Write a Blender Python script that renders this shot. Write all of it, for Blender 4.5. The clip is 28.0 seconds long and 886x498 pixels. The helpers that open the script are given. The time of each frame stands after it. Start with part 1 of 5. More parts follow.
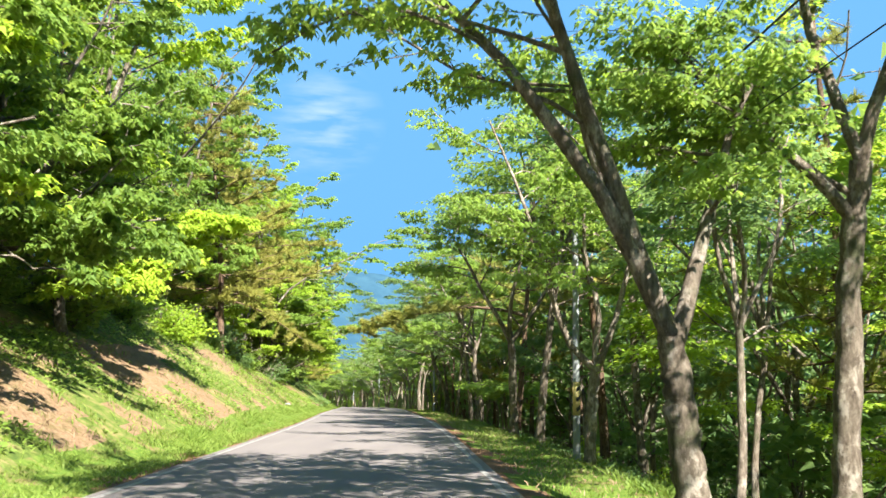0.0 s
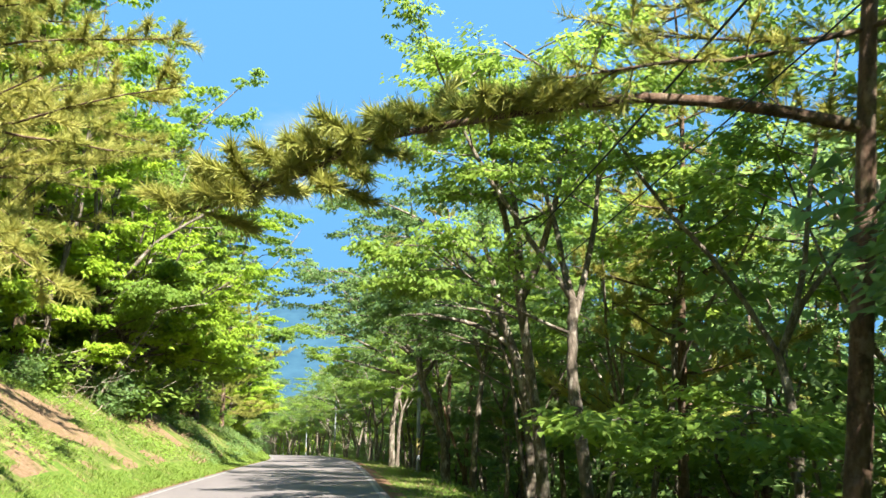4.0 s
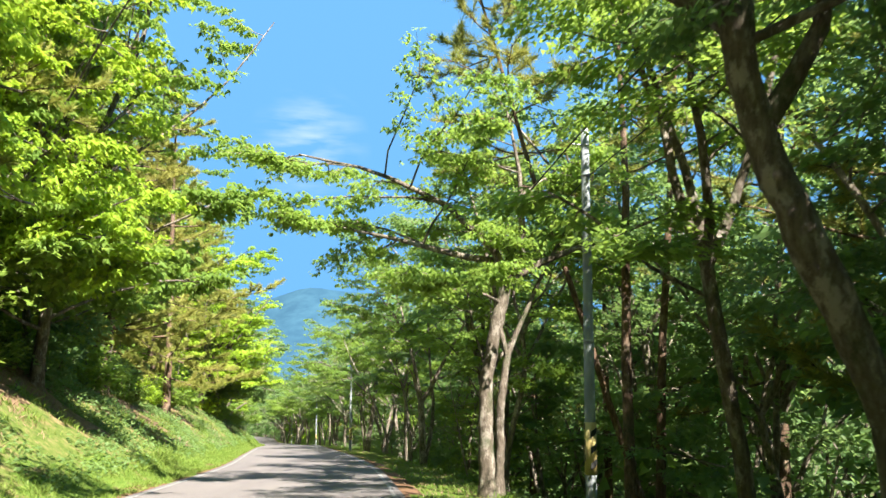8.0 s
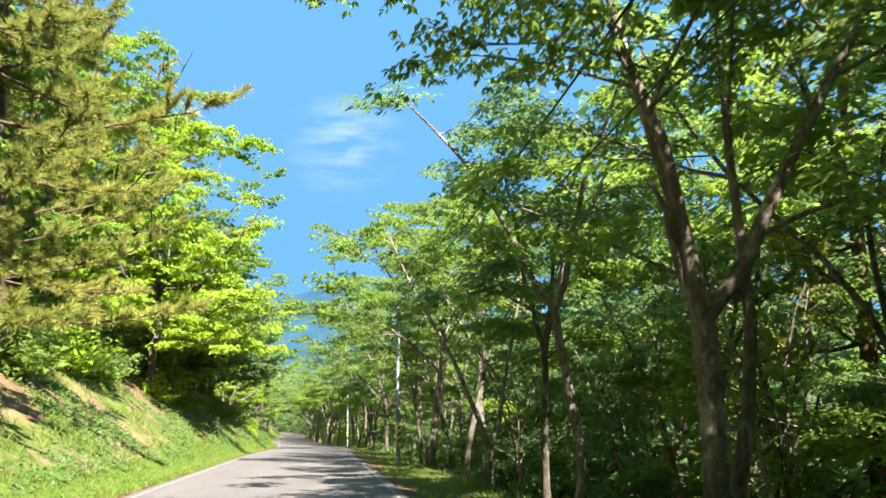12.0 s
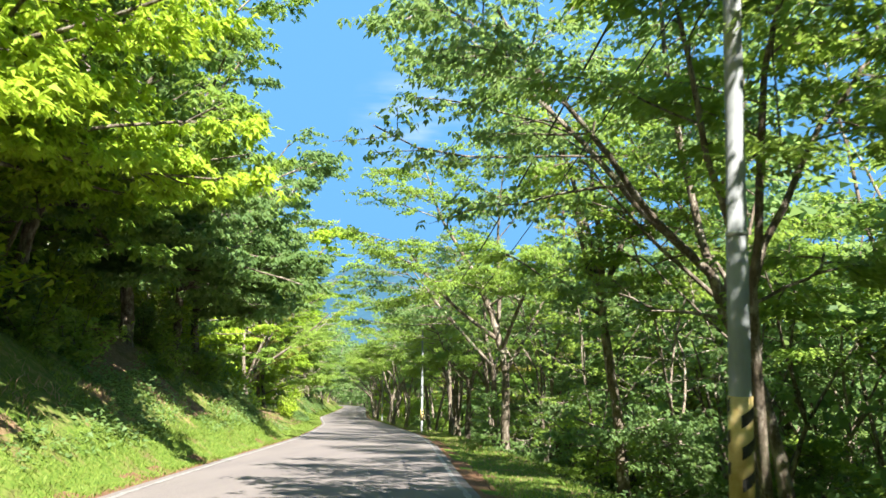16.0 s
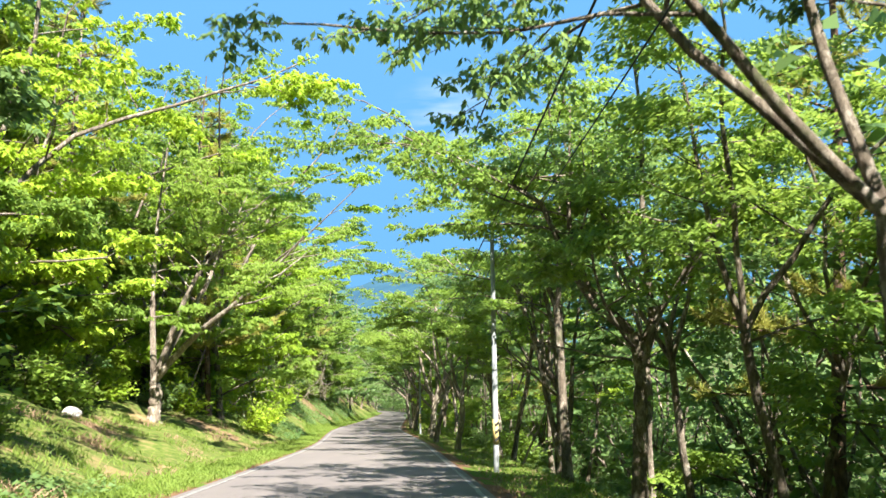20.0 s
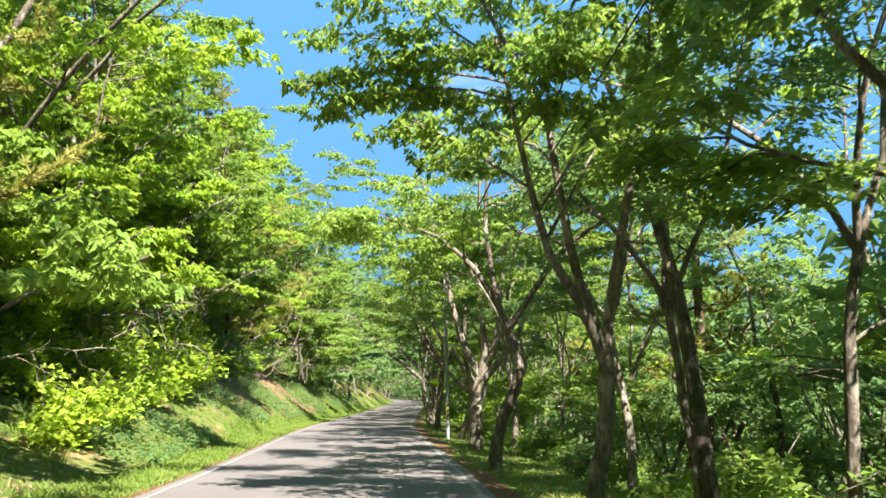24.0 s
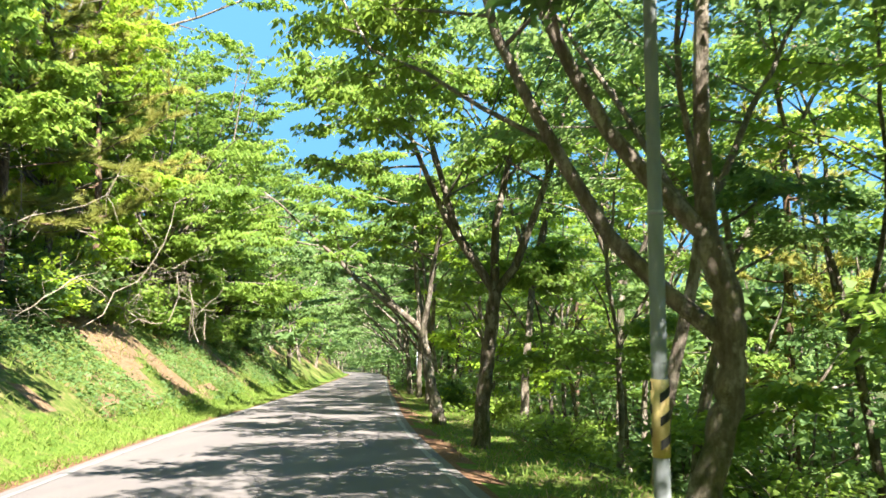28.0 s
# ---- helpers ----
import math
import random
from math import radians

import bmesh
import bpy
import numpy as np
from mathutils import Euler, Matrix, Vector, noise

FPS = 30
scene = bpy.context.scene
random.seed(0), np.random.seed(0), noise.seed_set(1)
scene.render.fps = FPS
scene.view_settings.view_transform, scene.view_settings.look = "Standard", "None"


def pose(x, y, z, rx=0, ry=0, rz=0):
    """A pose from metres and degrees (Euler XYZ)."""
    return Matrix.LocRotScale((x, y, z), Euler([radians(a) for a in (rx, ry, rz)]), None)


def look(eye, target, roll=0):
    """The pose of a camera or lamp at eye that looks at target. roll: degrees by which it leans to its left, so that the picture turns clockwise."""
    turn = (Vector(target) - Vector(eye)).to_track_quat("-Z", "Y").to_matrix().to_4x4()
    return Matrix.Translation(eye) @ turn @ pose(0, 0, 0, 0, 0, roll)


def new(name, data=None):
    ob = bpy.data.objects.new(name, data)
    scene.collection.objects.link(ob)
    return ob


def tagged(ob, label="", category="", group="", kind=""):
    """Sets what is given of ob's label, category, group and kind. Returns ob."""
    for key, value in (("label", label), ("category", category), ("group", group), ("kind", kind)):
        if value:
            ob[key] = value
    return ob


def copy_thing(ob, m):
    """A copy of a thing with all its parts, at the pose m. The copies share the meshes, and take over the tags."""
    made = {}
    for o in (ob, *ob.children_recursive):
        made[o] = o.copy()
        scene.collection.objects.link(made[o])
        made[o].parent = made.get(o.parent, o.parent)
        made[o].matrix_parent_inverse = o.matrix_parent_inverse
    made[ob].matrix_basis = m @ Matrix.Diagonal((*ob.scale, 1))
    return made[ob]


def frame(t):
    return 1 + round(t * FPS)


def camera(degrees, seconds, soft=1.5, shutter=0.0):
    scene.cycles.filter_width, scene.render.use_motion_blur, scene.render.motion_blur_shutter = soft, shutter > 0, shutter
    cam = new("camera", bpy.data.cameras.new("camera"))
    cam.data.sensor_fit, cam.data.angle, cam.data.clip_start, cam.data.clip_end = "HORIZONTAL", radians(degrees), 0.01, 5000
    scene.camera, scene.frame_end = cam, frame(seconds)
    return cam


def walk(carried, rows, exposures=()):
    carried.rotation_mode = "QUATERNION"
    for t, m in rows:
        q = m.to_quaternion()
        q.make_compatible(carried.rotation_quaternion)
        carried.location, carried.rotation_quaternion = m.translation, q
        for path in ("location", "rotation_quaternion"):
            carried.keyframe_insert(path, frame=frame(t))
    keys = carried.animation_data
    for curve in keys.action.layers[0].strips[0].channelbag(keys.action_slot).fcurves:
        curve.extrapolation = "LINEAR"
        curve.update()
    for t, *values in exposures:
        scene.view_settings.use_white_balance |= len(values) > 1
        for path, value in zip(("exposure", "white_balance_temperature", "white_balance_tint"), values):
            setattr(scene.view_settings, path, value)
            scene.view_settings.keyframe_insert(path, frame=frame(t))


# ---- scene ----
cam = camera(56.0, 28.0, 1.5, 0.15)
PATH = [
    (0.0, (-0.000, 0.000, 1.650), (0.048, 9.961, 2.535), 0.41),
    (0.5, (-0.164, 3.987, 1.347), (-0.066, 13.946, 2.249), 0.78),
    (1.0, (-0.304, 7.959, 1.043), (-0.148, 17.919, 1.922), 0.84),
    (1.5, (-0.420, 11.929, 0.738), (-0.202, 21.892, 1.566), 1.06),
    (2.0, (-0.530, 15.908, 0.432), (-0.246, 25.867, 1.284), 1.30),
    (2.5, (-0.633, 19.880, 0.126), (-0.317, 29.833, 1.041), 1.46),
    (4.5, (-1.303, 35.632, -1.123), (-0.875, 45.519, 0.313), 0.84),
    (5.0, (-1.527, 39.533, -1.440), (-1.098, 49.426, -0.049), 0.87),
    (5.5, (-1.789, 43.416, -1.759), (-1.376, 53.325, -0.477), 0.95),
    (6.0, (-2.093, 47.277, -2.081), (-1.713, 57.200, -0.905), 0.88),
    (6.5, (-2.425, 51.107, -2.407), (-2.090, 61.042, -1.320), 0.69),
    (7.0, (-2.739, 54.895, -2.735), (-2.481, 64.836, -1.687), 0.56),
    (7.5, (-3.027, 58.644, -3.065), (-2.793, 68.579, -1.953), 0.26),
    (8.0, (-3.299, 62.364, -3.396), (-3.075, 72.293, -2.230), 0.07),
    (8.5, (-3.585, 66.078, -3.727), (-3.355, 76.001, -2.516), -0.05),
    (9.0, (-3.899, 69.777, -4.061), (-3.667, 79.698, -2.830), 0.10),
    (9.5, (-4.242, 73.438, -4.398), (-4.012, 83.359, -3.168), 0.04),
    (10.0, (-4.578, 77.051, -4.738), (-4.398, 86.974, -3.510), 0.04),
    (10.5, (-4.933, 80.637, -5.078), (-4.836, 90.564, -3.873), -0.05),
    (11.0, (-5.311, 84.200, -5.418), (-5.335, 94.131, -4.240), -0.30),
    (11.5, (-5.722, 87.753, -5.759), (-5.849, 97.686, -4.611), -0.41),
    (12.0, (-6.172, 91.313, -6.101), (-6.382, 101.250, -4.997), -0.37),
    (12.5, (-6.642, 94.874, -6.445), (-6.942, 104.814, -5.391), 0.08),
    (14.5, (-8.990, 109.386, -7.843), (-9.590, 119.331, -6.978), 0.33),
    (15.0, (-9.595, 113.070, -8.212), (-10.307, 123.009, -7.372), 0.41),
    (15.5, (-10.216, 116.790, -8.587), (-11.066, 126.721, -7.770), 0.36),
    (16.0, (-10.812, 120.532, -8.968), (-11.796, 130.450, -8.151), 0.47),
    (16.5, (-11.398, 124.308, -9.355), (-12.512, 134.211, -8.526), 0.66),
    (17.0, (-11.973, 128.120, -9.748), (-13.171, 138.014, -8.917), -0.17),
    (17.5, (-12.549, 131.957, -10.144), (-13.810, 141.841, -9.297), -1.28),
    (18.0, (-13.127, 135.787, -10.542), (-14.425, 145.664, -9.666), -1.84),
    (18.5, (-13.684, 139.599, -10.941), (-15.008, 149.473, -10.073), -2.31),
    (19.0, (-14.219, 143.386, -11.339), (-15.607, 153.250, -10.467), -1.82),
    (19.5, (-14.739, 147.124, -11.735), (-16.196, 156.979, -10.858), -1.26),
    (20.0, (-15.278, 150.801, -12.129), (-16.776, 160.649, -11.259), -0.83),
    (20.5, (-15.861, 154.413, -12.521), (-17.369, 164.262, -11.666), -0.63),
    (21.0, (-16.495, 157.966, -12.909), (-17.974, 167.821, -12.066), -0.58),
    (21.5, (-17.171, 161.458, -13.295), (-18.630, 171.316, -12.462), -0.64),
    (23.5, (-20.027, 174.955, -14.815), (-21.674, 184.788, -14.043), -1.73),
    (24.0, (-20.772, 178.245, -15.186), (-22.447, 188.076, -14.442), -1.08),
    (24.5, (-21.534, 181.504, -15.554), (-23.202, 191.338, -14.834), -0.23),
    (25.0, (-22.309, 184.752, -15.919), (-23.938, 194.594, -15.227), 0.63),
    (25.5, (-23.087, 188.007, -16.283), (-24.641, 197.863, -15.622), 0.67),
    (26.0, (-23.891, 191.266, -16.644), (-25.395, 201.132, -16.004), 0.59),
    (26.5, (-24.707, 194.557, -17.000), (-26.127, 204.437, -16.391), -0.02),
    (27.0, (-25.574, 197.891, -17.352), (-26.888, 207.788, -16.783), -0.25),
    (27.5, (-26.503, 201.271, -17.699), (-27.711, 211.186, -17.199), -0.41),
    (28.0, (-27.479, 204.696, -18.041), (-28.601, 214.625, -17.627), -0.90),
]
walk(cam, [(t, look(eye, target, roll)) for t, eye, target, roll in PATH],
     exposures=((0.0, 2.30), (25.0, 2.30), (28.0, 2.62)))

# ---- light ----
SUN_TO = Vector((0.46, -0.68, 1.0)).normalized()
world = bpy.data.worlds.new("sky")
scene.world = world
world.use_nodes = True
wn, wl = world.node_tree.nodes, world.node_tree.links
sky = wn.new("ShaderNodeTexSky")
sky.sky_type = "NISHITA"
sky.sun_disc = False
sky.sun_elevation = math.asin(SUN_TO.z)
sky.sun_rotation = math.atan2(SUN_TO.x, SUN_TO.y)
sky.air_density, sky.dust_density, sky.ozone_density = 0.75, 0.0, 1.0
sky.altitude = 1500
wn["Background"].inputs[1].default_value = 0.128
tint = wn.new("ShaderNodeMix")
tint.data_type, tint.blend_type = "RGBA", "MULTIPLY"
tint.inputs[0].default_value, tint.inputs[7].default_value = 1.0, (0.72, 0.97, 1.06, 1)
wl.new(sky.outputs[0], tint.inputs[6])
# the air stays clear and blue down to the hills
clear = wn.new("ShaderNodeMix")
clear.data_type, clear.blend_type = "RGBA", "DARKEN"
clear.inputs[0].default_value, clear.inputs[7].default_value = 1.0, (0.33, 0.91, 1.74, 1)
wl.new(tint.outputs[2], clear.inputs[6])
# a thin wisp of cloud low over the road's end
way = wn.new("ShaderNodeTexCoord")
near = wn.new("ShaderNodeVectorMath")
near.operation = "DISTANCE"
near.inputs[1].default_value = Vector((-0.136, 0.963, 0.235))
wl.new(way.outputs["Generated"], near.inputs[0])
fade = wn.new("ShaderNodeMapRange")
fade.inputs[1].default_value, fade.inputs[2].default_value, fade.inputs[3].default_value, fade.inputs[4].default_value = 0.0, 0.075, 1.0, 0.0
wl.new(near.outputs["Value"], fade.inputs[0])
flow = wn.new("ShaderNodeMapping")
flow.inputs["Scale"].default_value = (9, 9, 42)
wl.new(way.outputs["Generated"], flow.inputs[0])
wisp = wn.new("ShaderNodeTexNoise")
wisp.inputs["Scale"].default_value, wisp.inputs["Detail"].default_value = 1.6, 5
wl.new(flow.outputs[0], wisp.inputs["Vector"])
soft = wn.new("ShaderNodeMapRange")
soft.inputs[1].default_value, soft.inputs[2].default_value, soft.inputs[3].default_value, soft.inputs[4].default_value = 0.42, 0.68, 0.0, 0.75
wl.new(wisp.outputs["Fac"], soft.inputs[0])
share = wn.new("ShaderNodeMath")
share.operation = "MULTIPLY"
wl.new(fade.outputs[0], share.inputs[0])
wl.new(soft.outputs[0], share.inputs[1])
cloud = wn.new("ShaderNodeMix")
cloud.data_type = "RGBA"
cloud.inputs[7].default_value = (1.25, 1.6, 2.0, 1)
wl.new(share.outputs[0], cloud.inputs[0])
wl.new(clear.outputs[2], cloud.inputs[6])
wl.new(cloud.outputs[2], wn["Background"].inputs[0])
sun = new("sun", bpy.data.lights.new("sun", "SUN"))
sun.data.energy, sun.data.angle, sun.data.color = 5.0, radians(0.53), (1.0, 0.95, 0.86)
sun.matrix_world = look(SUN_TO * 200, (0, 0, 0))


# ---- materials ----
class Mat:
    """A node material with short helpers."""

    def __init__(self, name, rough=0.8, metal=0.0, spec=0.3):
        self.m = bpy.data.materials.new(name)
        self.m.use_nodes = True
        self.n, self.l = self.m.node_tree.nodes, self.m.node_tree.links
        self.b = self.n["Principled BSDF"]
        self.b.inputs["Roughness"].default_value = rough
        self.b.inputs["Metallic"].default_value = metal
        self.b.inputs["Specular IOR Level"].default_value = spec
        self.geo = self.n.new("ShaderNodeNewGeometry")
        self.co = self.n.new("ShaderNodeTexCoord")

    def noise(self, scale, detail=4.0, rough=0.6, stretch=None, own=False):
        t = self.n.new("ShaderNodeTexNoise")
        t.inputs["Scale"].default_value, t.inputs["Detail"].default_value, t.inputs["Roughness"].default_value = scale, detail, rough
        src = self.co.outputs["Object"] if own else self.geo.outputs["Position"]
        if stretch:
            mp = self.n.new("ShaderNodeMapping")
            mp.inputs["Scale"].default_value = stretch
            self.l.new(src, mp.inputs[0])
            src = mp.outputs[0]
        self.l.new(src, t.inputs["Vector"])
        return t.outputs["Fac"]

    def ramp(self, fac, *stops):
        r = self.n.new("ShaderNodeValToRGB")
        e = r.color_ramp.elements
        while len(e) < len(stops):
            e.new(0.5)
        for k, (p, c) in zip(e, stops):
            k.position = p
            k.color = (*c, 1) if isinstance(c, tuple) else (c, c, c, 1)
        self.l.new(fac, r.inputs[0])
        return r.outputs[0]

    def mix(self, fac, a, b, how="MIX"):
        m = self.n.new("ShaderNodeMix")
        m.data_type, m.blend_type = "RGBA", how
        for sock, v in ((m.inputs[0], fac), (m.inputs[6], a), (m.inputs[7], b)):
            if isinstance(v, (int, float)):
                sock.default_value = v
            elif isinstance(v, tuple):
                sock.default_value = (*v, 1)
            else:
                self.l.new(v, sock)
        return m.outputs[2]

    def colour(self, c):
        self.l.new(c, self.b.inputs["Base Color"])
        return self

    def bump(self, fac, strength, dist):
        b = self.n.new("ShaderNodeBump")
        b.inputs["Strength"].default_value, b.inputs["Distance"].default_value = strength, dist
        self.l.new(fac, b.inputs["Height"])
        self.l.new(b.outputs[0], self.b.inputs["Normal"])
        return self


def leaf_material(name, dark, mid, light, through_colour, share=0.55, rough=0.5):
    """A leaf: diffuse front, light passing through, tone by leaf and by tree."""
    k = Mat(name, rough, 0, 0.22)
    info = k.n.new("ShaderNodeObjectInfo")
    add = k.n.new("ShaderNodeMath")
    add.operation = "MULTIPLY_ADD"
    k.l.new(k.geo.outputs["Random Per Island"], add.inputs[0])
    add.inputs[1].default_value = 0.45
    half = k.n.new("ShaderNodeMath")
    half.operation = "MULTIPLY"
    half.inputs[1].default_value = 0.55
    k.l.new(info.outputs["Random"], half.inputs[0])
    k.l.new(half.outputs[0], add.inputs[2])
    c = k.ramp(add.outputs[0], (0.0, dark), (0.5, mid), (1.0, light))
    c = k.mix(k.ramp(k.noise(0.35, 3), (0.35, 0.0), (0.7, 0.55)), c, light)
    k.colour(c)
    tr = k.n.new("ShaderNodeBsdfTranslucent")
    k.l.new(k.mix(0.5, c, through_colour), tr.inputs[0])
    ms = k.n.new("ShaderNodeMixShader")
    ms.inputs[0].default_value = share
    k.l.new(k.b.outputs[0], ms.inputs[1])
    k.l.new(tr.outputs[0], ms.inputs[2])
    k.l.new(ms.outputs[0], k.n["Material Output"].inputs[0])
    return k.m


LEAF = leaf_material("leaf_green", (0.084, 0.155, 0.034), (0.156, 0.255, 0.047), (0.251, 0.345, 0.062), (0.447, 0.580, 0.094))
# Lighter copy of LEAF: yellow-green trees, and sunlight put into leaf colour
LEAF_BRIGHT = leaf_material("leaf_yellow_and_sunlit_green", (0.133, 0.243, 0.027), (0.249, 0.386, 0.038), (0.371, 0.485, 0.053), (0.550, 0.653, 0.060))
# Deep-green trees, and foliage whose shade is laid into a darker leaf colour
LEAF_DARK = leaf_material("leaf_deep_and_shaded_green", (0.059, 0.125, 0.048), (0.112, 0.195, 0.070), (0.183, 0.270, 0.087), (0.364, 0.500, 0.132))
NEEDLE = leaf_material("pine_needle", (0.096, 0.139, 0.032), (0.218, 0.244, 0.048), (0.412, 0.361, 0.097), (0.460, 0.443, 0.086), 0.3, 0.6)
GRASS = leaf_material("grass_blade", (0.059, 0.117, 0.020), (0.114, 0.192, 0.027), (0.201, 0.255, 0.054), (0.305, 0.385, 0.054), 0.4, 0.6)
STRAW = leaf_material("dry_straw", (0.203, 0.125, 0.076), (0.302, 0.196, 0.123), (0.386, 0.266, 0.190), (0.367, 0.258, 0.190), 0.25, 0.7)


def bark_material(name, low, mid, pale, patch):
    k = Mat(name, 0.92, 0, 0.12)
    fine = k.noise(14, 8, 0.75, (1, 1, 0.3))
    c = k.ramp(fine, (0.3, low), (0.5, mid), (0.68, pale))
    c = k.mix(k.ramp(k.noise(5.0, 5, 0.7, (1, 1, 0.5)), (0.52, 0.0), (0.6, 0.75)), c, patch)
    c = k.mix(k.ramp(k.noise(3.1, 6, 0.75, (1, 1, 0.7)), (0.54, 0.0), (0.62, 0.6)), c, low)
    c = k.mix(k.ramp(k.noise(1.3, 5, 0.7), (0.55, 0.0), (0.68, 0.7)), c, (0.055, 0.07, 0.03))
    k.colour(c).bump(k.noise(26, 7, 0.75, (1, 1, 0.35)), 0.9, 0.05)
    return k.m


BARK = bark_material("grey_brown_bark", (0.053, 0.040, 0.030), (0.139, 0.112, 0.086), (0.246, 0.208, 0.165), (0.363, 0.320, 0.267))
BARK_PALE = bark_material("pale_grey_bark", (0.080, 0.064, 0.049), (0.195, 0.158, 0.125), (0.322, 0.270, 0.218), (0.437, 0.385, 0.322))
BARK_PINE = bark_material("red_brown_pine_bark", (0.041, 0.026, 0.018), (0.123, 0.078, 0.053), (0.213, 0.135, 0.090), (0.246, 0.180, 0.131))

asphalt = Mat("worn_grey_asphalt", 0.88, 0, 0.25)
a = asphalt.ramp(asphalt.noise(160, 3, 0.7), (0.3, (0.081, 0.072, 0.071)), (0.55, (0.143, 0.126, 0.122)), (0.8, (0.231, 0.202, 0.190)))
a = asphalt.mix(asphalt.ramp(asphalt.noise(0.8, 5, 0.6, (1.6, 0.25, 1)), (0.4, 0.0), (0.7, 0.5)), a, (0.183, 0.161, 0.150))
a = asphalt.mix(asphalt.ramp(asphalt.noise(2.5, 6, 0.75), (0.62, 0.0), (0.72, 0.6)), a, (0.081, 0.071, 0.066))
asphalt.colour(a).bump(asphalt.noise(120, 3, 0.7), 0.5, 0.006)
ASPHALT = asphalt.m
paint = Mat("worn_white_road_paint", 0.7, 0, 0.3)
paint.colour(paint.mix(paint.ramp(paint.noise(14, 6, 0.75), (0.40, 0.0), (0.58, 0.9)), (0.27, 0.26, 0.25), (0.126, 0.122, 0.118)))
PAINT = paint.m

verge = Mat("verge_turf", 0.95, 0, 0.1)
v = verge.ramp(verge.noise(7, 5, 0.7), (0.3, (0.041, 0.082, 0.013)), (0.5, (0.090, 0.144, 0.021)), (0.72, (0.165, 0.186, 0.048)))
v = verge.mix(verge.ramp(verge.noise(1.3, 4, 0.6), (0.55, 0.0), (0.7, 0.8)), v, (0.172, 0.117, 0.062))
verge.colour(v).bump(verge.noise(25, 4), 0.8, 0.05)
bank = Mat("bank_soil_and_grass", 0.95, 0, 0.1)
v = bank.ramp(bank.noise(3.5, 6, 0.7), (0.3, (0.048, 0.082, 0.018)), (0.5, (0.103, 0.138, 0.028)), (0.68, (0.207, 0.172, 0.076)))
v = bank.mix(bank.ramp(bank.noise(0.45, 5, 0.65), (0.54, 0.0), (0.66, 0.85)), v, (0.289, 0.186, 0.103))
bank.colour(v).bump(bank.noise(9, 5), 0.9, 0.12)
litter = Mat("forest_litter", 0.95, 0, 0.1)
v = litter.ramp(litter.noise(9, 6, 0.75), (0.3, (0.025, 0.021, 0.013)), (0.5, (0.076, 0.055, 0.029)), (0.72, (0.160, 0.109, 0.059)))
v = litter.mix(litter.ramp(litter.noise(1.0, 4), (0.38, 0.0), (0.55, 0.85)), v, (0.042, 0.084, 0.017))
litter.colour(v).bump(litter.noise(14, 5), 0.9, 0.1)
soil = Mat("bare_orange_soil", 0.95, 0, 0.1)
soil.colour(soil.mix(soil.ramp(soil.noise(2.2, 5, 0.7), (0.5, 0.0), (0.68, 0.7)), soil.ramp(soil.noise(12, 6, 0.75), (0.3, (0.108, 0.064, 0.034)), (0.5, (0.215, 0.139, 0.081)), (0.72, (0.296, 0.215, 0.139))), (0.102, 0.091, 0.032))).bump(soil.noise(10, 5), 1.0, 0.12)
brown = Mat("fallen_leaf_edge", 0.95, 0, 0.1)
brown.colour(brown.ramp(brown.noise(16, 6, 0.75), (0.3, (0.055, 0.031, 0.018)), (0.5, (0.151, 0.082, 0.048)), (0.7, (0.234, 0.151, 0.090)))).bump(brown.noise(40, 4), 0.8, 0.03)

# ---- the lie of the land, along y ----
HALF = 2.75
# y, x and z of the road's middle
KNOTS = np.array(((-12, -0.67, 1.11), (0, -1.21, 0.2), (12, -1.75, -0.72), (24, -2.27, -1.66), (38, -3.07, -2.77), (52, -4.28, -3.95), (66, -5.36, -5.18), (80, -6.56, -6.48), (94, -7.93, -7.83), (108, -10.08, -9.18), (122, -12.39, -10.59), (136, -14.72, -12.04), (150, -16.74, -13.52), (164, -19.23, -15.06), (178, -22.21, -16.65), (192, -25.3, -18.2), (206, -28.88, -19.65), (222, -32.85, -21.3), (240, -36.45, -23.15), (258, -39.95, -24.98), (280, -44.1, -27.1), (303, -48.4, -29.3), (340, -55.8, -32.9), (380, -66.5, -36.8), (420, -86.0, -40.5)))


def spline(x, y):
    """Second slopes of a natural cubic through the knots."""
    n = len(x)
    h = np.diff(x)
    a, r = np.eye(n), np.zeros(n)
    for i in range(1, n - 1):
        a[i, i - 1 : i + 2] = h[i - 1], 2 * (h[i - 1] + h[i]), h[i]
        r[i] = 6 * ((y[i + 1] - y[i]) / h[i] - (y[i] - y[i - 1]) / h[i - 1])
    return np.linalg.solve(a, r)


CURL_X, CURL_Z = (spline(KNOTS[:, 0], KNOTS[:, k]) for k in (1, 2))


def along(y, k, curl):
    q = KNOTS[:, 0]
    c = np.clip(y, q[0], q[-1])
    i = np.clip(np.searchsorted(q, c) - 1, 0, len(q) - 2)
    h = q[i + 1] - q[i]
    a, b = (q[i + 1] - c) / h, (c - q[i]) / h
    v = KNOTS[:, k]
    value = a * v[i] + b * v[i + 1] + ((a ** 3 - a) * curl[i] + (b ** 3 - b) * curl[i + 1]) * h * h / 6
    slope = (v[i + 1] - v[i]) / h + ((1 - 3 * a * a) * curl[i] + (3 * b * b - 1) * curl[i + 1]) * h / 6
    return value, slope, y - c


def centre(y):
    """Middle of the road at y: x, z and the slope of x along y."""
    y = np.asarray(y, float)
    x, s, over = along(y, 1, CURL_X)
    z, g, _ = along(y, 2, CURL_Z)
    return x + over * s, z + np.clip(over, -60, 0) * g, s


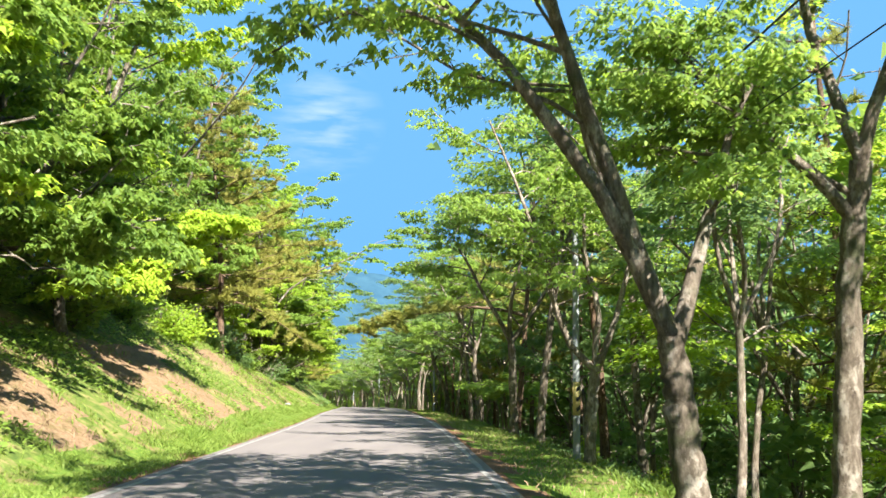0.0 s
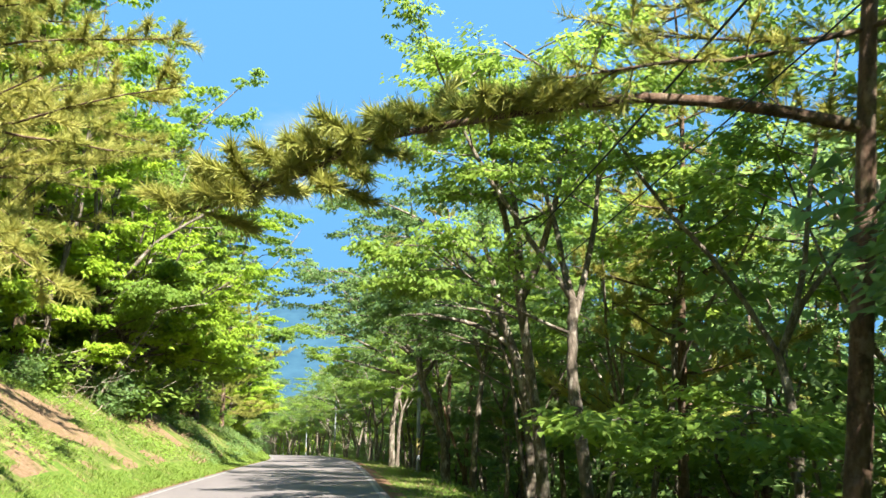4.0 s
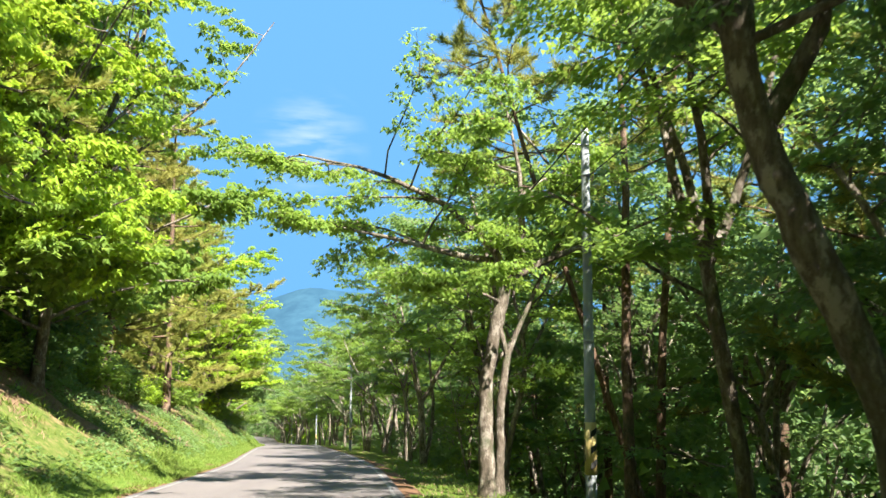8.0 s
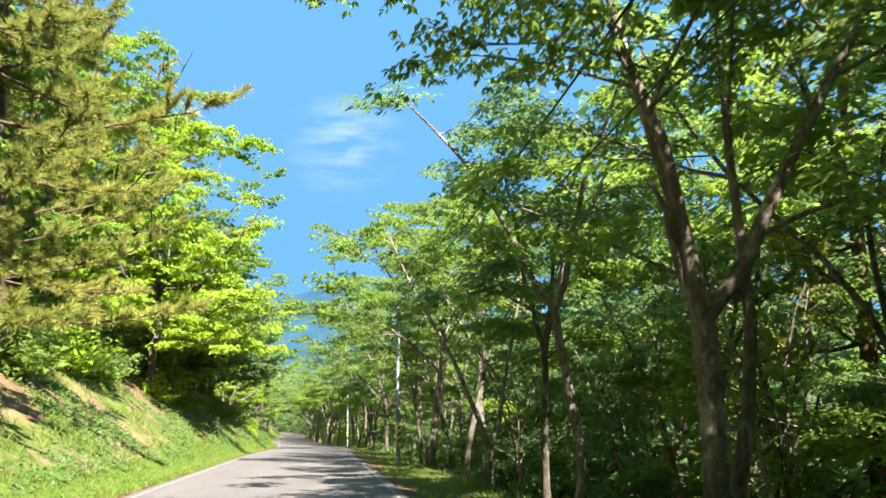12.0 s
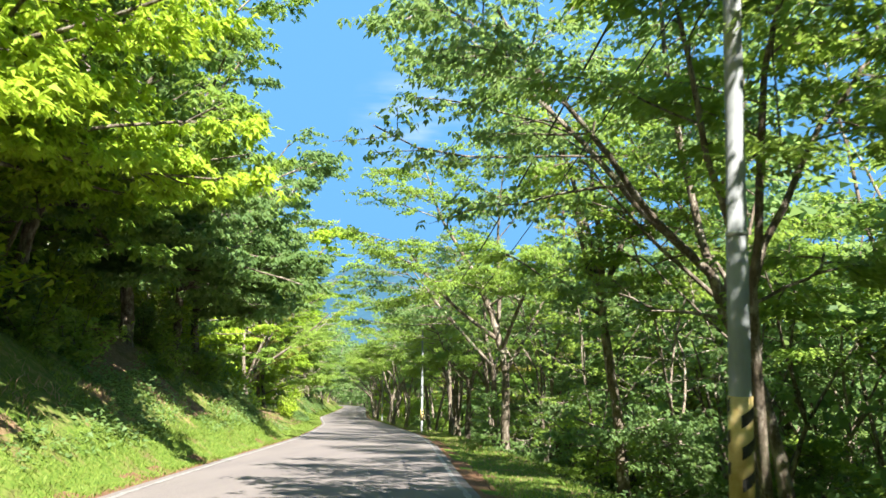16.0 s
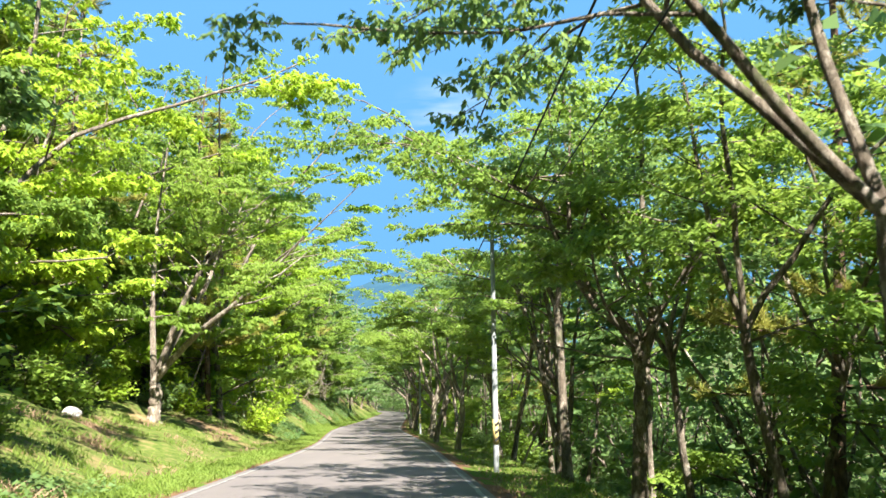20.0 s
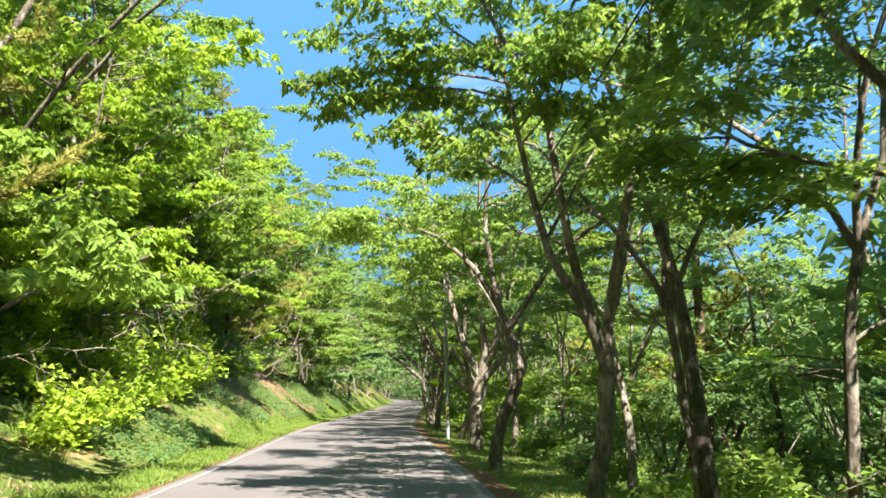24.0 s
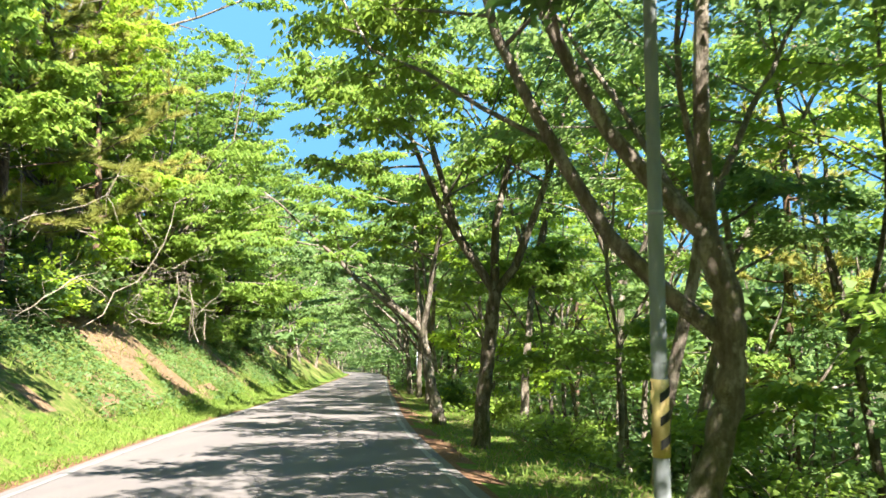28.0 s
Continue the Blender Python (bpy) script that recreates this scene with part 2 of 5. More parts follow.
def wobble(x, y, s, k=0):
    return (np.sin(x * 1.7 / s + 2.1 * k) * np.cos(y * 1.3 / s + 1.3 + k) + 0.6 * np.sin((x + y) * 2.9 / s + k * 0.7) * np.cos((x - 0.7 * y) * 2.3 / s + 0.4)) / 1.6


def land(u, y):
    """Height of the ground over the road's middle, u metres to the right of it."""
    u, y = np.asarray(u, float), np.asarray(y, float)
    left, right = -u - HALF, u - HALF
    steep = np.interp(y, (0, 60, 120, 132, 155, 168, 196, 212, 262), (0.62, 0.62, 0.62, 0.80, 0.80, 0.36, 0.40, 0.78, 0.85)) + 0.06 * np.sin(y / 6.3 + 1)
    foot = np.interp(y, (0, 60, 128, 156, 168, 194, 208), (1.2, 1.0, 0.65, 0.65, 2.3, 2.3, 0.95)) + 0.15 * np.sin(y / 9.0 + 0.6)
    b = np.clip(left - foot, 0, None)
    up = np.minimum(b, 7.0) * steep + np.clip(b - 7.0, 0, 70) * 0.42 + np.clip(b - 77, 0, 250) * 0.1
    up = up + np.minimum(b, 1.5) / 1.5 * 0.22 * wobble(u, y, 2.2) + 0.05 * np.clip(left, 0, 1)
    d = np.clip(right - 2.4, 0, None)
    down = -(np.minimum(d, 9) * 0.34 + np.clip(d - 9, 0, 60) * 0.22) + np.minimum(d, 2) / 2 * 0.18 * wobble(u, y, 2.9, 3)
    down = down - 0.10 * np.clip(right, 0, 1.5)
    down = down * np.interp(y, (236, 290), (1.0, 0.4))
    return np.where(u < 0, up, down) - 0.012


def worn(u, y):
    """Where the bank's turf has slid away."""
    u, y = np.asarray(u, float), np.asarray(y, float)
    here = np.interp(y, (0, 14, 40, 60, 75, 105, 158, 168, 204, 214, 238, 250), (0.22, 0.05, 0.05, 0.2, 0.25, 0.35, 0.35, 0.8, 0.5, 0.15, 0.15, 0.5))
    return (u < -4.5) & (u > -8.6) & (wobble(u * 0.55, y, 3.0, 5) + 0.25 * wobble(u, y, 0.9, 2) > here)


def spot(y, u):
    """World place on the ground, u metres right of the road's middle."""
    x, z, s = centre(y)
    c = 1 / math.sqrt(1 + float(s) ** 2)
    return Vector((float(x) + u / c, float(y), float(z) + float(land(u, y))))


# ---- mesh helpers ----
class Acc:
    """Collects verts and quads, then makes one mesh."""

    def __init__(self):
        self.v, self.f, self.k = [], [], 0

    def add(self, v, f):
        v = np.asarray(v, float)
        self.v.append(v)
        self.f.append(np.asarray(f, int) + self.k)
        self.k += len(v)

    def mesh(self, name, *mats, smooth=False, index=None):
        me = bpy.data.meshes.new(name)
        v = np.concatenate(self.v)
        f = np.concatenate(self.f)
        me.vertices.add(len(v))
        me.vertices.foreach_set("co", v.ravel())
        n = f.shape[1]
        me.loops.add(f.size)
        me.loops.foreach_set("vertex_index", f.ravel())
        me.polygons.add(len(f))
        me.polygons.foreach_set("loop_start", np.arange(len(f)) * n)
        me.polygons.foreach_set("loop_total", np.full(len(f), n))
        if smooth:
            me.polygons.foreach_set("use_smooth", np.ones(len(f), bool))
        if index is not None:
            me.polygons.foreach_set("material_index", index)
        me.update(calc_edges=True)
        me.validate()
        for m in mats:
            me.materials.append(m)
        return me


def tube(acc, pts, radii, sides):
    """A bent, tapered round bar through pts."""
    p = np.asarray(pts, float)
    r = np.asarray(radii, float)
    d = np.gradient(p, axis=0)
    d /= np.linalg.norm(d, axis=1)[:, None] + 1e-9
    ref = np.array((0.0, 1.0, 0.0)) if abs(d[:, 1]).max() < 0.9 else np.array((1.0, 0.0, 0.0))
    a = np.cross(d, ref)
    a /= np.linalg.norm(a, axis=1)[:, None] + 1e-9
    b = np.cross(d, a)
    t = np.arange(sides) * 2 * math.pi / sides
    ring = p[:, None] + r[:, None, None] * (np.cos(t)[None, :, None] * a[:, None] + np.sin(t)[None, :, None] * b[:, None])
    n = len(p)
    i, j = np.meshgrid(np.arange(n - 1), np.arange(sides), indexing="ij")
    k = (j + 1) % sides
    acc.add(ring.reshape(-1, 3), np.stack([i * sides + j, i * sides + k, (i + 1) * sides + k, (i + 1) * sides + j], -1).reshape(-1, 4))


def part(name, me, parent, label=""):
    ob = new(name, me)
    ob.parent = parent
    return tagged(ob, label)


def leaves(rng, acc, where, size, flat=0.75, wide=0.6, plain=False, fan=1, heading=None):
    """A folded leaf at each place, lying mostly level; fan: leaves that spread from one stalk."""
    n = len(where)
    az = rng.uniform(0, 2 * math.pi, n) if heading is None else heading + rng.normal(0, 0.85, n)
    droop = rng.normal(-0.25, 0.35, n) if heading is None else rng.normal(-0.38, 0.26, n)
    nm = np.stack([rng.normal(0, 1 - flat, n) * 1.6, rng.normal(0, 1 - flat, n) * 1.6, np.ones(n)], 1)
    if fan > 1:
        n = n // fan * fan
        stalk = np.arange(n) // fan * fan
        where, nm = where[stalk] + rng.normal(0, 0.02, (n, 3)), nm[stalk] + rng.normal(0, 0.12, (n, 3))
        az = az[stalk] + (np.arange(n) % fan - (fan - 1) / 2) * (4.2 / fan) + rng.normal(0, 0.15, n)
        droop = droop[stalk] - 0.3 + rng.normal(0, 0.12, n)
    ln = np.stack([np.cos(az), np.sin(az), droop], 1)
    ln /= np.linalg.norm(ln, axis=1)[:, None]
    sd = np.cross(ln, nm)
    sd /= np.linalg.norm(sd, axis=1)[:, None]
    nm = np.cross(sd, ln)
    s = (size * rng.uniform(0.7, 1.3, n))[:, None]
    if plain:
        v = np.stack([where + sd * s * wide * 0.5, where + ln * s - nm * s * 0.1, where - sd * s * wide * 0.5 + ln * s * 0.12], 1)
        acc.add(v.reshape(-1, 3), np.arange(3 * n).reshape(-1, 3))
        return
    mid = where + ln * s * 0.45 - nm * s * 0.06
    v = np.stack([where, mid + sd * s * wide * 0.5 + nm * s * 0.10, where + ln * s - nm * s * 0.08, mid - sd * s * wide * 0.5 + nm * s * 0.10], 1)
    acc.add(v.reshape(-1, 3), np.arange(4 * n).reshape(-1, 4))


def unit(v):
    return v / (np.linalg.norm(v) + 1e-9)


def bend(rng, p, d, length, n, up=0.0, wob=0.12):
    """Points of a growing shoot."""
    pts, p, d = [np.array(p, float)], np.array(p, float), unit(np.array(d, float))
    for _ in range(n):
        d = unit(d + rng.normal(0, wob, 3) + np.array((0, 0, up)))
        p = p + d * length / n
        pts.append(p)
    return np.array(pts)


def aim(az, el):
    az, el = radians(az), radians(el)
    return np.array((math.cos(az) * math.cos(el), math.sin(az) * math.cos(el), math.sin(el)))

# ---- ground and road ----
def strip(name, us, lift, mats, label, y0=-60.0, y1=420.0, step=1.0, category="road"):
    """A sheet along the road through the given offsets."""
    ys = np.arange(y0, y1 + 0.1, step)
    x, z, s = centre(ys)
    w = np.sqrt(1 + s ** 2)
    us = np.asarray(us, float)
    v = np.stack([x[:, None] + us[None] * w[:, None], np.broadcast_to(ys[:, None], (len(ys), len(us))), z[:, None] + lift + 0 * us[None]], -1)
    acc = Acc()
    n = len(us)
    i, j = np.meshgrid(np.arange(len(ys) - 1), np.arange(n - 1), indexing="ij")
    acc.add(v.reshape(-1, 3), np.stack([i * n + j, i * n + j + 1, (i + 1) * n + j + 1, (i + 1) * n + j], -1).reshape(-1, 4))
    return tagged(new(name, acc.mesh(name, *mats, smooth=True)), label, category, "", "structure")


strip("road", np.linspace(-HALF - 0.12, HALF + 0.12, 9), 0.02, [ASPHALT], "narrow worn grey asphalt forest road without centre line")


def edge_line(u, label):
    """A worn painted line with uneven rims."""
    rng = np.random.default_rng(int(abs(u) * 100) + (u > 0))
    ys = np.arange(-60, 420, 0.35)
    x, z, s = centre(ys)
    w = np.sqrt(1 + s ** 2)
    a = u - 0.05 + rng.normal(0, 0.012, len(ys))
    b = u + 0.05 + rng.normal(0, 0.012, len(ys))
    v = np.stack([np.stack([x + a * w, ys, z + 0.026], 1), np.stack([x + b * w, ys, z + 0.026], 1)], 1).reshape(-1, 3)
    i = np.arange(len(ys) - 1)
    acc = Acc()
    acc.add(v, np.stack([2 * i, 2 * i + 1, 2 * i + 3, 2 * i + 2], 1))
    tagged(new("road_line", acc.mesh("road_line", PAINT)), label, "road marking", "edge lines", "structure")


edge_line(-HALF + 0.08, "worn white painted line along the road edge by the bank")
edge_line(HALF - 0.08, "worn white painted line along the road edge by the wood")


def ground():
    """One sheet from the road to the horizon."""
    ys = np.concatenate([[-3000, -1200, -500, -200, -110], np.arange(-60, 300, 0.8), np.arange(300, 420, 4), [460, 520, 640, 900, 1500, 3200]])
    near = np.concatenate([np.arange(-14, -HALF, 0.35), [-HALF, -1.5, 0, 1.5, HALF], np.arange(HALF + 0.3, 12, 0.35)])
    us = np.concatenate([[-3000, -1200, -500, -250, -140], np.arange(-90, -14, 2.5), near, np.arange(12, 90, 2.5), [140, 250, 500, 1200, 3000]])
    x, z, s = centre(ys)
    w = np.sqrt(1 + s ** 2)
    U, Y = np.meshgrid(us, ys)
    v = np.stack([x[:, None] + U * w[:, None], Y, z[:, None] + land(U, Y)], -1)
    n = len(us)
    i, j = np.meshgrid(np.arange(len(ys) - 1), np.arange(n - 1), indexing="ij")
    f = np.stack([i * n + j, i * n + j + 1, (i + 1) * n + j + 1, (i + 1) * n + j], -1).reshape(-1, 4)
    um = ((us[1:] + us[:-1]) / 2)[None] + 0.5 * wobble(Y[1:, 1:], Y[1:, 1:] * 0.7 + U[1:, 1:], 1.7) + 0 * Y[1:, 1:]
    idx = np.where(um < -11, 2, np.where(um < -4.4, 1, np.where(um < -HALF - 0.4, 0, np.where(um < 0, 3, np.where(um < HALF + 0.55, 3, np.where(um < 5.6, 0, 2))))))
    idx = np.where(worn((U[1:, 1:] + U[:-1, :-1]) / 2, Y[1:, 1:] - 0.4), 4, idx)
    acc = Acc()
    acc.add(v.reshape(-1, 3), f)
    me = acc.mesh("ground", verge.m, bank.m, litter.m, brown.m, soil.m, smooth=True, index=idx.ravel())
    tagged(new("ground", me), "grassy bank, verges and leaf-strewn forest floor beside the road", "ground", "", "structure")


ground()


def ridge():
    """The far wooded mountain, its blue distance haze put into the base colour."""
    k = Mat("far_hazed_woods", 1.0, 0, 0.0)
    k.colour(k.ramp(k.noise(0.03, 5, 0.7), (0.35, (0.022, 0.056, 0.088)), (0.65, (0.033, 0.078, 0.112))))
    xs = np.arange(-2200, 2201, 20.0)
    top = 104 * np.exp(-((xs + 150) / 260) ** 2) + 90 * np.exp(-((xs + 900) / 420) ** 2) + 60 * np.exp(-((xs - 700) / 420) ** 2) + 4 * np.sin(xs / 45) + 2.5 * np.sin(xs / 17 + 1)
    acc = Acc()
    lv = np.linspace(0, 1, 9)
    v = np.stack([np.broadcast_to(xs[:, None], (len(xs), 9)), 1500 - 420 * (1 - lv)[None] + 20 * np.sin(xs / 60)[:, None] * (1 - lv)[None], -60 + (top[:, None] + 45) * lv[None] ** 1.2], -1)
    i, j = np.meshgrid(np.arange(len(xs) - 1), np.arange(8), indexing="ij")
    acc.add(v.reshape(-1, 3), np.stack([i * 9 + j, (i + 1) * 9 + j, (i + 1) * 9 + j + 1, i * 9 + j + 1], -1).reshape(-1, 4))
    tagged(new("backdrop_mountain", acc.mesh("backdrop_mountain", k.m, smooth=True)), "distant wooded mountain ridge with blue haze painted in", "mountain", "", "structure")


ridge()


# ---- trees ----
def tree_meshes(seed, high, r0, fork, limbs=None, lean=(0, 0), n_leaf=6000, size=0.16, leaf=None, bark=None, side=3, reach=0.5, bias=(0, 0), split=False, low=0.5, twig_sides=3, wide=0.6, raw=False, open_u=None, twigs=True, ring=4, bare=0.28, clear=True, plain=False, via=None, fan=1, flat=0.8):
    """Trunk, limbs and crown of a broadleaved tree. limbs: share of the trunk, azimuth, rise, length."""
    rng = np.random.default_rng(seed)
    wood, groups, tips = Acc(), [], []
    d0 = np.array((lean[0], lean[1], 1.0))
    pts = bend(rng, (0, 0, -0.35), d0, fork + 0.35, 8, 0.03, 0.06)
    if via:
        hz = np.array([q[1] for q in via])
        zz = np.linspace(-0.35, fork, 9)
        pts = np.stack([np.interp(zz, hz, [q[0] for q in via]) + rng.normal(0, 0.02, 9), rng.normal(0, 0.03, 9), zz], 1)
        pts[1:-1] = 0.25 * pts[:-2] + 0.5 * pts[1:-1] + 0.25 * pts[2:]
    rad = r0 * np.linspace(1.0, 0.78, 9) * rng.uniform(0.94, 1.06, 9)
    rad[0], rad[1] = r0 * 1.5, r0 * 1.15
    if split:
        fine_t, coarse = np.linspace(0, 8, 27), np.arange(9.0)
        lumps = np.stack([np.interp(fine_t, coarse, pts[:, q]) for q in range(3)], 1)
        lumps[1:-1] = (lumps[:-2] + 2 * lumps[1:-1] + lumps[2:]) / 4
        lumps[1:-1, :2] += rng.normal(0, 0.07 * r0, (25, 2))
        tube(wood, lumps, np.interp(fine_t, coarse, rad) * (1 + np.abs(rng.normal(0, 0.09, 27))), 12)
    else:
        tube(wood, pts, rad, 7)
    if limbs is None:
        k = int(rng.integers(3, 5))
        a0 = rng.uniform(0, 360)
        limbs = [(1.0, a0 + q * 360 / k + rng.uniform(-25, 25), rng.uniform(54, 78), (high - fork) * rng.uniform(0.75, 1.0)) for q in range(k)]
    limbs = list(limbs)
    for _ in range(side):
        limbs.append((rng.uniform(low, 0.98), rng.uniform(0, 360), rng.uniform(8, 35), high * rng.uniform(0.2, 0.32)))
    for share, az, el, length, *way in limbs:
        at = share * 8
        q = int(min(at, 7))
        p = pts[q] + (pts[q + 1] - pts[q]) * (at - q)
        main = el > 40
        r = r0 * (0.62 if main else 0.32) * (1.0 if length > 3 else 0.8)
        d = aim(az, el) + np.array((bias[0], bias[1], 0)) * 0.35
        lp = bend(rng, p, d, length, 8, 0.02 if main else -0.01, 0.08 if split else 0.12)
        if way:
            knee = np.array([(0, 0)] + list(way[0]), float)
            run = np.concatenate([[0], np.cumsum(np.hypot(*np.diff(knee, axis=0).T))])
            s = np.linspace(0, run[-1], 9)
            lp = p + np.stack([np.interp(s, run, knee[:, 0]), np.cumsum(rng.normal(0, 0.05, 9)), np.interp(s, run, knee[:, 1])], 1)
            lp[0] = p
            length = run[-1]
        if clear and not main and lp[-1][2] < 4.0 and np.hypot(lp[-1][0], lp[-1][1]) > 2.2:
            continue
        lr = np.linspace(r, max(0.02, r * 0.16), 9)
        acc = Acc() if split else wood
        tube(acc, lp, lr, 6 if main else 5)
        if split:
            groups.append(acc)
        nb = 0 if way and length < 2.4 else 8 if main else (7 if split else 5)
        for b in range(nb):
            t = bare + (1 - bare) * (b + rng.uniform(0, 1)) / nb
            i = int(min(t * 8, 7))
            bp = lp[i] + (lp[i + 1] - lp[i]) * (t * 8 - i)
            h = aim(rng.uniform(0, 360), rng.uniform(-4, 16)) + unit(lp[i + 1] - lp[i]) * (0.55, 0.55, 0.3) + np.array((bias[0], bias[1], 0)) * 0.6
            bl = max(0.9, length * reach * (1.15 - 0.6 * t)) * rng.uniform(0.7, 1.2)
            bb = bend(rng, bp, h, bl, 5, -0.02, 0.13)
            end = bb[-1]
            if clear and end[2] < 4.6 and (np.hypot(end[0], end[1]) > 2.0 if open_u is None else end[0] * open_u < -0.9):
                continue
            br = max(0.018, lr[i] * 0.45)
            if not raw:
                tube(acc, bb, np.linspace(br, 0.010, 6), ring)
            nt = 7
            for g in range(nt):
                tt = 0.25 + 0.75 * (g + rng.uniform(0, 1)) / nt
                i2 = int(min(tt * 5, 4))
                tp = bb[i2] + (bb[i2 + 1] - bb[i2]) * (tt * 5 - i2)
                fw = unit((bb[i2 + 1] - bb[i2]) * (1, 1, 0.4))
                td = fw * 0.8 + np.array((-fw[1], fw[0], rng.normal(-0.02, 0.08))) * rng.uniform(0.3, 1.1) * (1 if g % 2 else -1)
                tw = bend(rng, tp, td, rng.uniform(0.7, 1.35) * (1.15 - 0.5 * tt), 3, -0.06, 0.12)
                if twigs and not raw:
                    tube(acc, tw[::3], (0.010, 0.004), twig_sides)
                tips.append(tw)
    tips = np.array(tips)
    m = len(tips)
    which = rng.integers(0, m, n_leaf)
    t = rng.uniform(0.1, 1.0, n_leaf) * 3
    i = np.minimum(t.astype(int), 2)
    base = tips[which, i] + (tips[which, i + 1] - tips[which, i]) * (t - i)[:, None]
    crown = Acc()
    heading = np.arctan2(tips[which, 3, 1] - tips[which, 0, 1], tips[which, 3, 0] - tips[which, 0, 0])
    leaves(rng, crown, base + rng.normal(0, 1, (n_leaf, 3)) * (0.15, 0.15, 0.05), size, flat, wide, plain, fan, None if raw else heading)
    if raw:
        return wood, crown
    return wood.mesh("trunk", bark, smooth=True), [g.mesh("limb", bark, smooth=True) for g in groups], crown.mesh("crown", leaf)


def pine_meshes(seed, high, r0, first=0.35, n_needle=6000, lean=(0, 0), reach=3.2, size=0.24, width=0.10, arm=None):
    """Straight trunk, whorled limbs and brushes of needles."""
    rng = np.random.default_rng(seed)
    n_needle = int(n_needle * 2.5)
    wood, crown, tips = Acc(), Acc(), []
    pts = bend(rng, (0, 0, -0.35), (lean[0], lean[1], 1), high, 12, 0.02, 0.025)
    rad = np.linspace(r0, 0.03, 13)
    rad[0] = r0 * 1.3
    tube(wood, pts, rad, 9)
    z = first
    while z < 0.99:
        for q in range(4 if reach > 5 else 3):
            i = int(min(z * 12, 11))
            p = pts[i] + (pts[i + 1] - pts[i]) * (z * 12 - i)
            length = reach * (1.05 - (z - first) / (1 - first) * 0.8) * rng.uniform(0.55, 1.15)
            lp = bend(rng, p, aim(rng.uniform(0, 360), rng.uniform(-22, 12)), length, 6, 0.06, 0.1)
            tube(wood, lp, np.linspace(max(0.025, r0 * 0.22), 0.012, 7), 4)
            nt = max(6, int(3.4 * length))
            for b in range(nt):
                t = 0.2 + 0.8 * (b + rng.uniform(0, 1)) / nt
                k = int(min(t * 6, 5))
                bp = lp[k] + (lp[k + 1] - lp[k]) * (t * 6 - k)
                tw = bend(rng, bp, unit(lp[k + 1] - lp[k]) + aim(rng.uniform(0, 360), rng.uniform(-12, 22)), rng.uniform(0.4, 0.9), 2, 0.05, 0.12)
                tube(wood, tw, (0.012, 0.009, 0.006), 3)
                tips.append(tw)
        z += rng.uniform(0.035, 0.07)
    if arm:
        # one long level bough that reaches far out
        i = int(arm[0] / high * 12)
        lp = bend(rng, pts[i], aim(arm[1], 4), arm[2], 10, -0.015, 0.10)
        tube(wood, lp, np.linspace(0.09, 0.02, 11), 6)
        for b in range(70):
            t = rng.uniform(0.35, 1.0) * 10
            k = int(min(t, 9))
            bp = lp[k] + (lp[k + 1] - lp[k]) * (t - k)
            tw = bend(rng, bp, 0.6 * unit(lp[k + 1] - lp[k]) + aim(rng.uniform(0, 360), rng.uniform(-5, 30)), rng.uniform(0.4, 1.0), 2, 0.1, 0.1)
            tube(wood, tw, (0.014, 0.010, 0.006), 3)
            tips += [tw] * 6
    tips = np.array(tips)
    w = rng.integers(0, len(tips), n_needle)
    t = 2 * rng.uniform(0, 1, n_needle) ** 0.6
    i = np.minimum(t.astype(int), 1)
    base = tips[w, i] + (tips[w, i + 1] - tips[w, i]) * (t - i)[:, None]
    d = rng.normal(0, 1.0, (n_needle, 3)) + (0, 0, 0.3) + 2.0 * (tips[w, 2] - tips[w, 0])
    d /= np.linalg.norm(d, axis=1)[:, None]
    s = np.cross(d, rng.normal(0, 1, (n_needle, 3)))
    s /= np.linalg.norm(s, axis=1)[:, None]
    ln = (size * rng.uniform(0.7, 1.3, n_needle))[:, None]
    v = np.stack([base + s * ln * width * 0.5, base + d * ln, base - s * ln * width * 0.5], 1)
    crown.add(v.reshape(-1, 3), np.arange(3 * n_needle).reshape(-1, 3))
    return wood.mesh("trunk", BARK_PINE, smooth=True), [], crown.mesh("crown", NEEDLE)


def shrub_meshes(seed, high, n_leaf, size, leaf, spread=0.8):
    rng = np.random.default_rng(seed)
    wood, crown, tips = Acc(), Acc(), []
    for _ in range(9):
        d = aim(rng.uniform(0, 360), rng.uniform(35, 80))
        lp = bend(rng, (rng.normal(0, 0.12 * spread), rng.normal(0, 0.12 * spread), -0.1), d, high * rng.uniform(0.6, 1.1), 5, -0.02, 0.15)
        tube(wood, lp, np.linspace(0.018, 0.006, 6), 4)
        for b in range(5):
            t = rng.uniform(0.2, 1.0) * 5
            i = int(min(t, 4))
            tips.append(bend(rng, lp[i], aim(rng.uniform(0, 360), rng.uniform(-5, 35)), high * rng.uniform(0.2, 0.4), 3, -0.04, 0.15))
            tube(wood, tips[-1], (0.008, 0.006, 0.004, 0.003), 3)
    tips = np.array(tips)
    w = rng.integers(0, len(tips), n_leaf)
    t = rng.uniform(0.1, 1, n_leaf) * 3
    i = np.minimum(t.astype(int), 2)
    base = tips[w, i] + (tips[w, i + 1] - tips[w, i]) * (t - i)[:, None]
    leaves(rng, crown, base + rng.normal(0, 0.09 * high, (n_leaf, 3)) * (1, 1, 0.6), size, 0.6, 0.7, True)
    return wood.mesh("stems", BARK, smooth=True), [], crown.mesh("leaves", leaf)


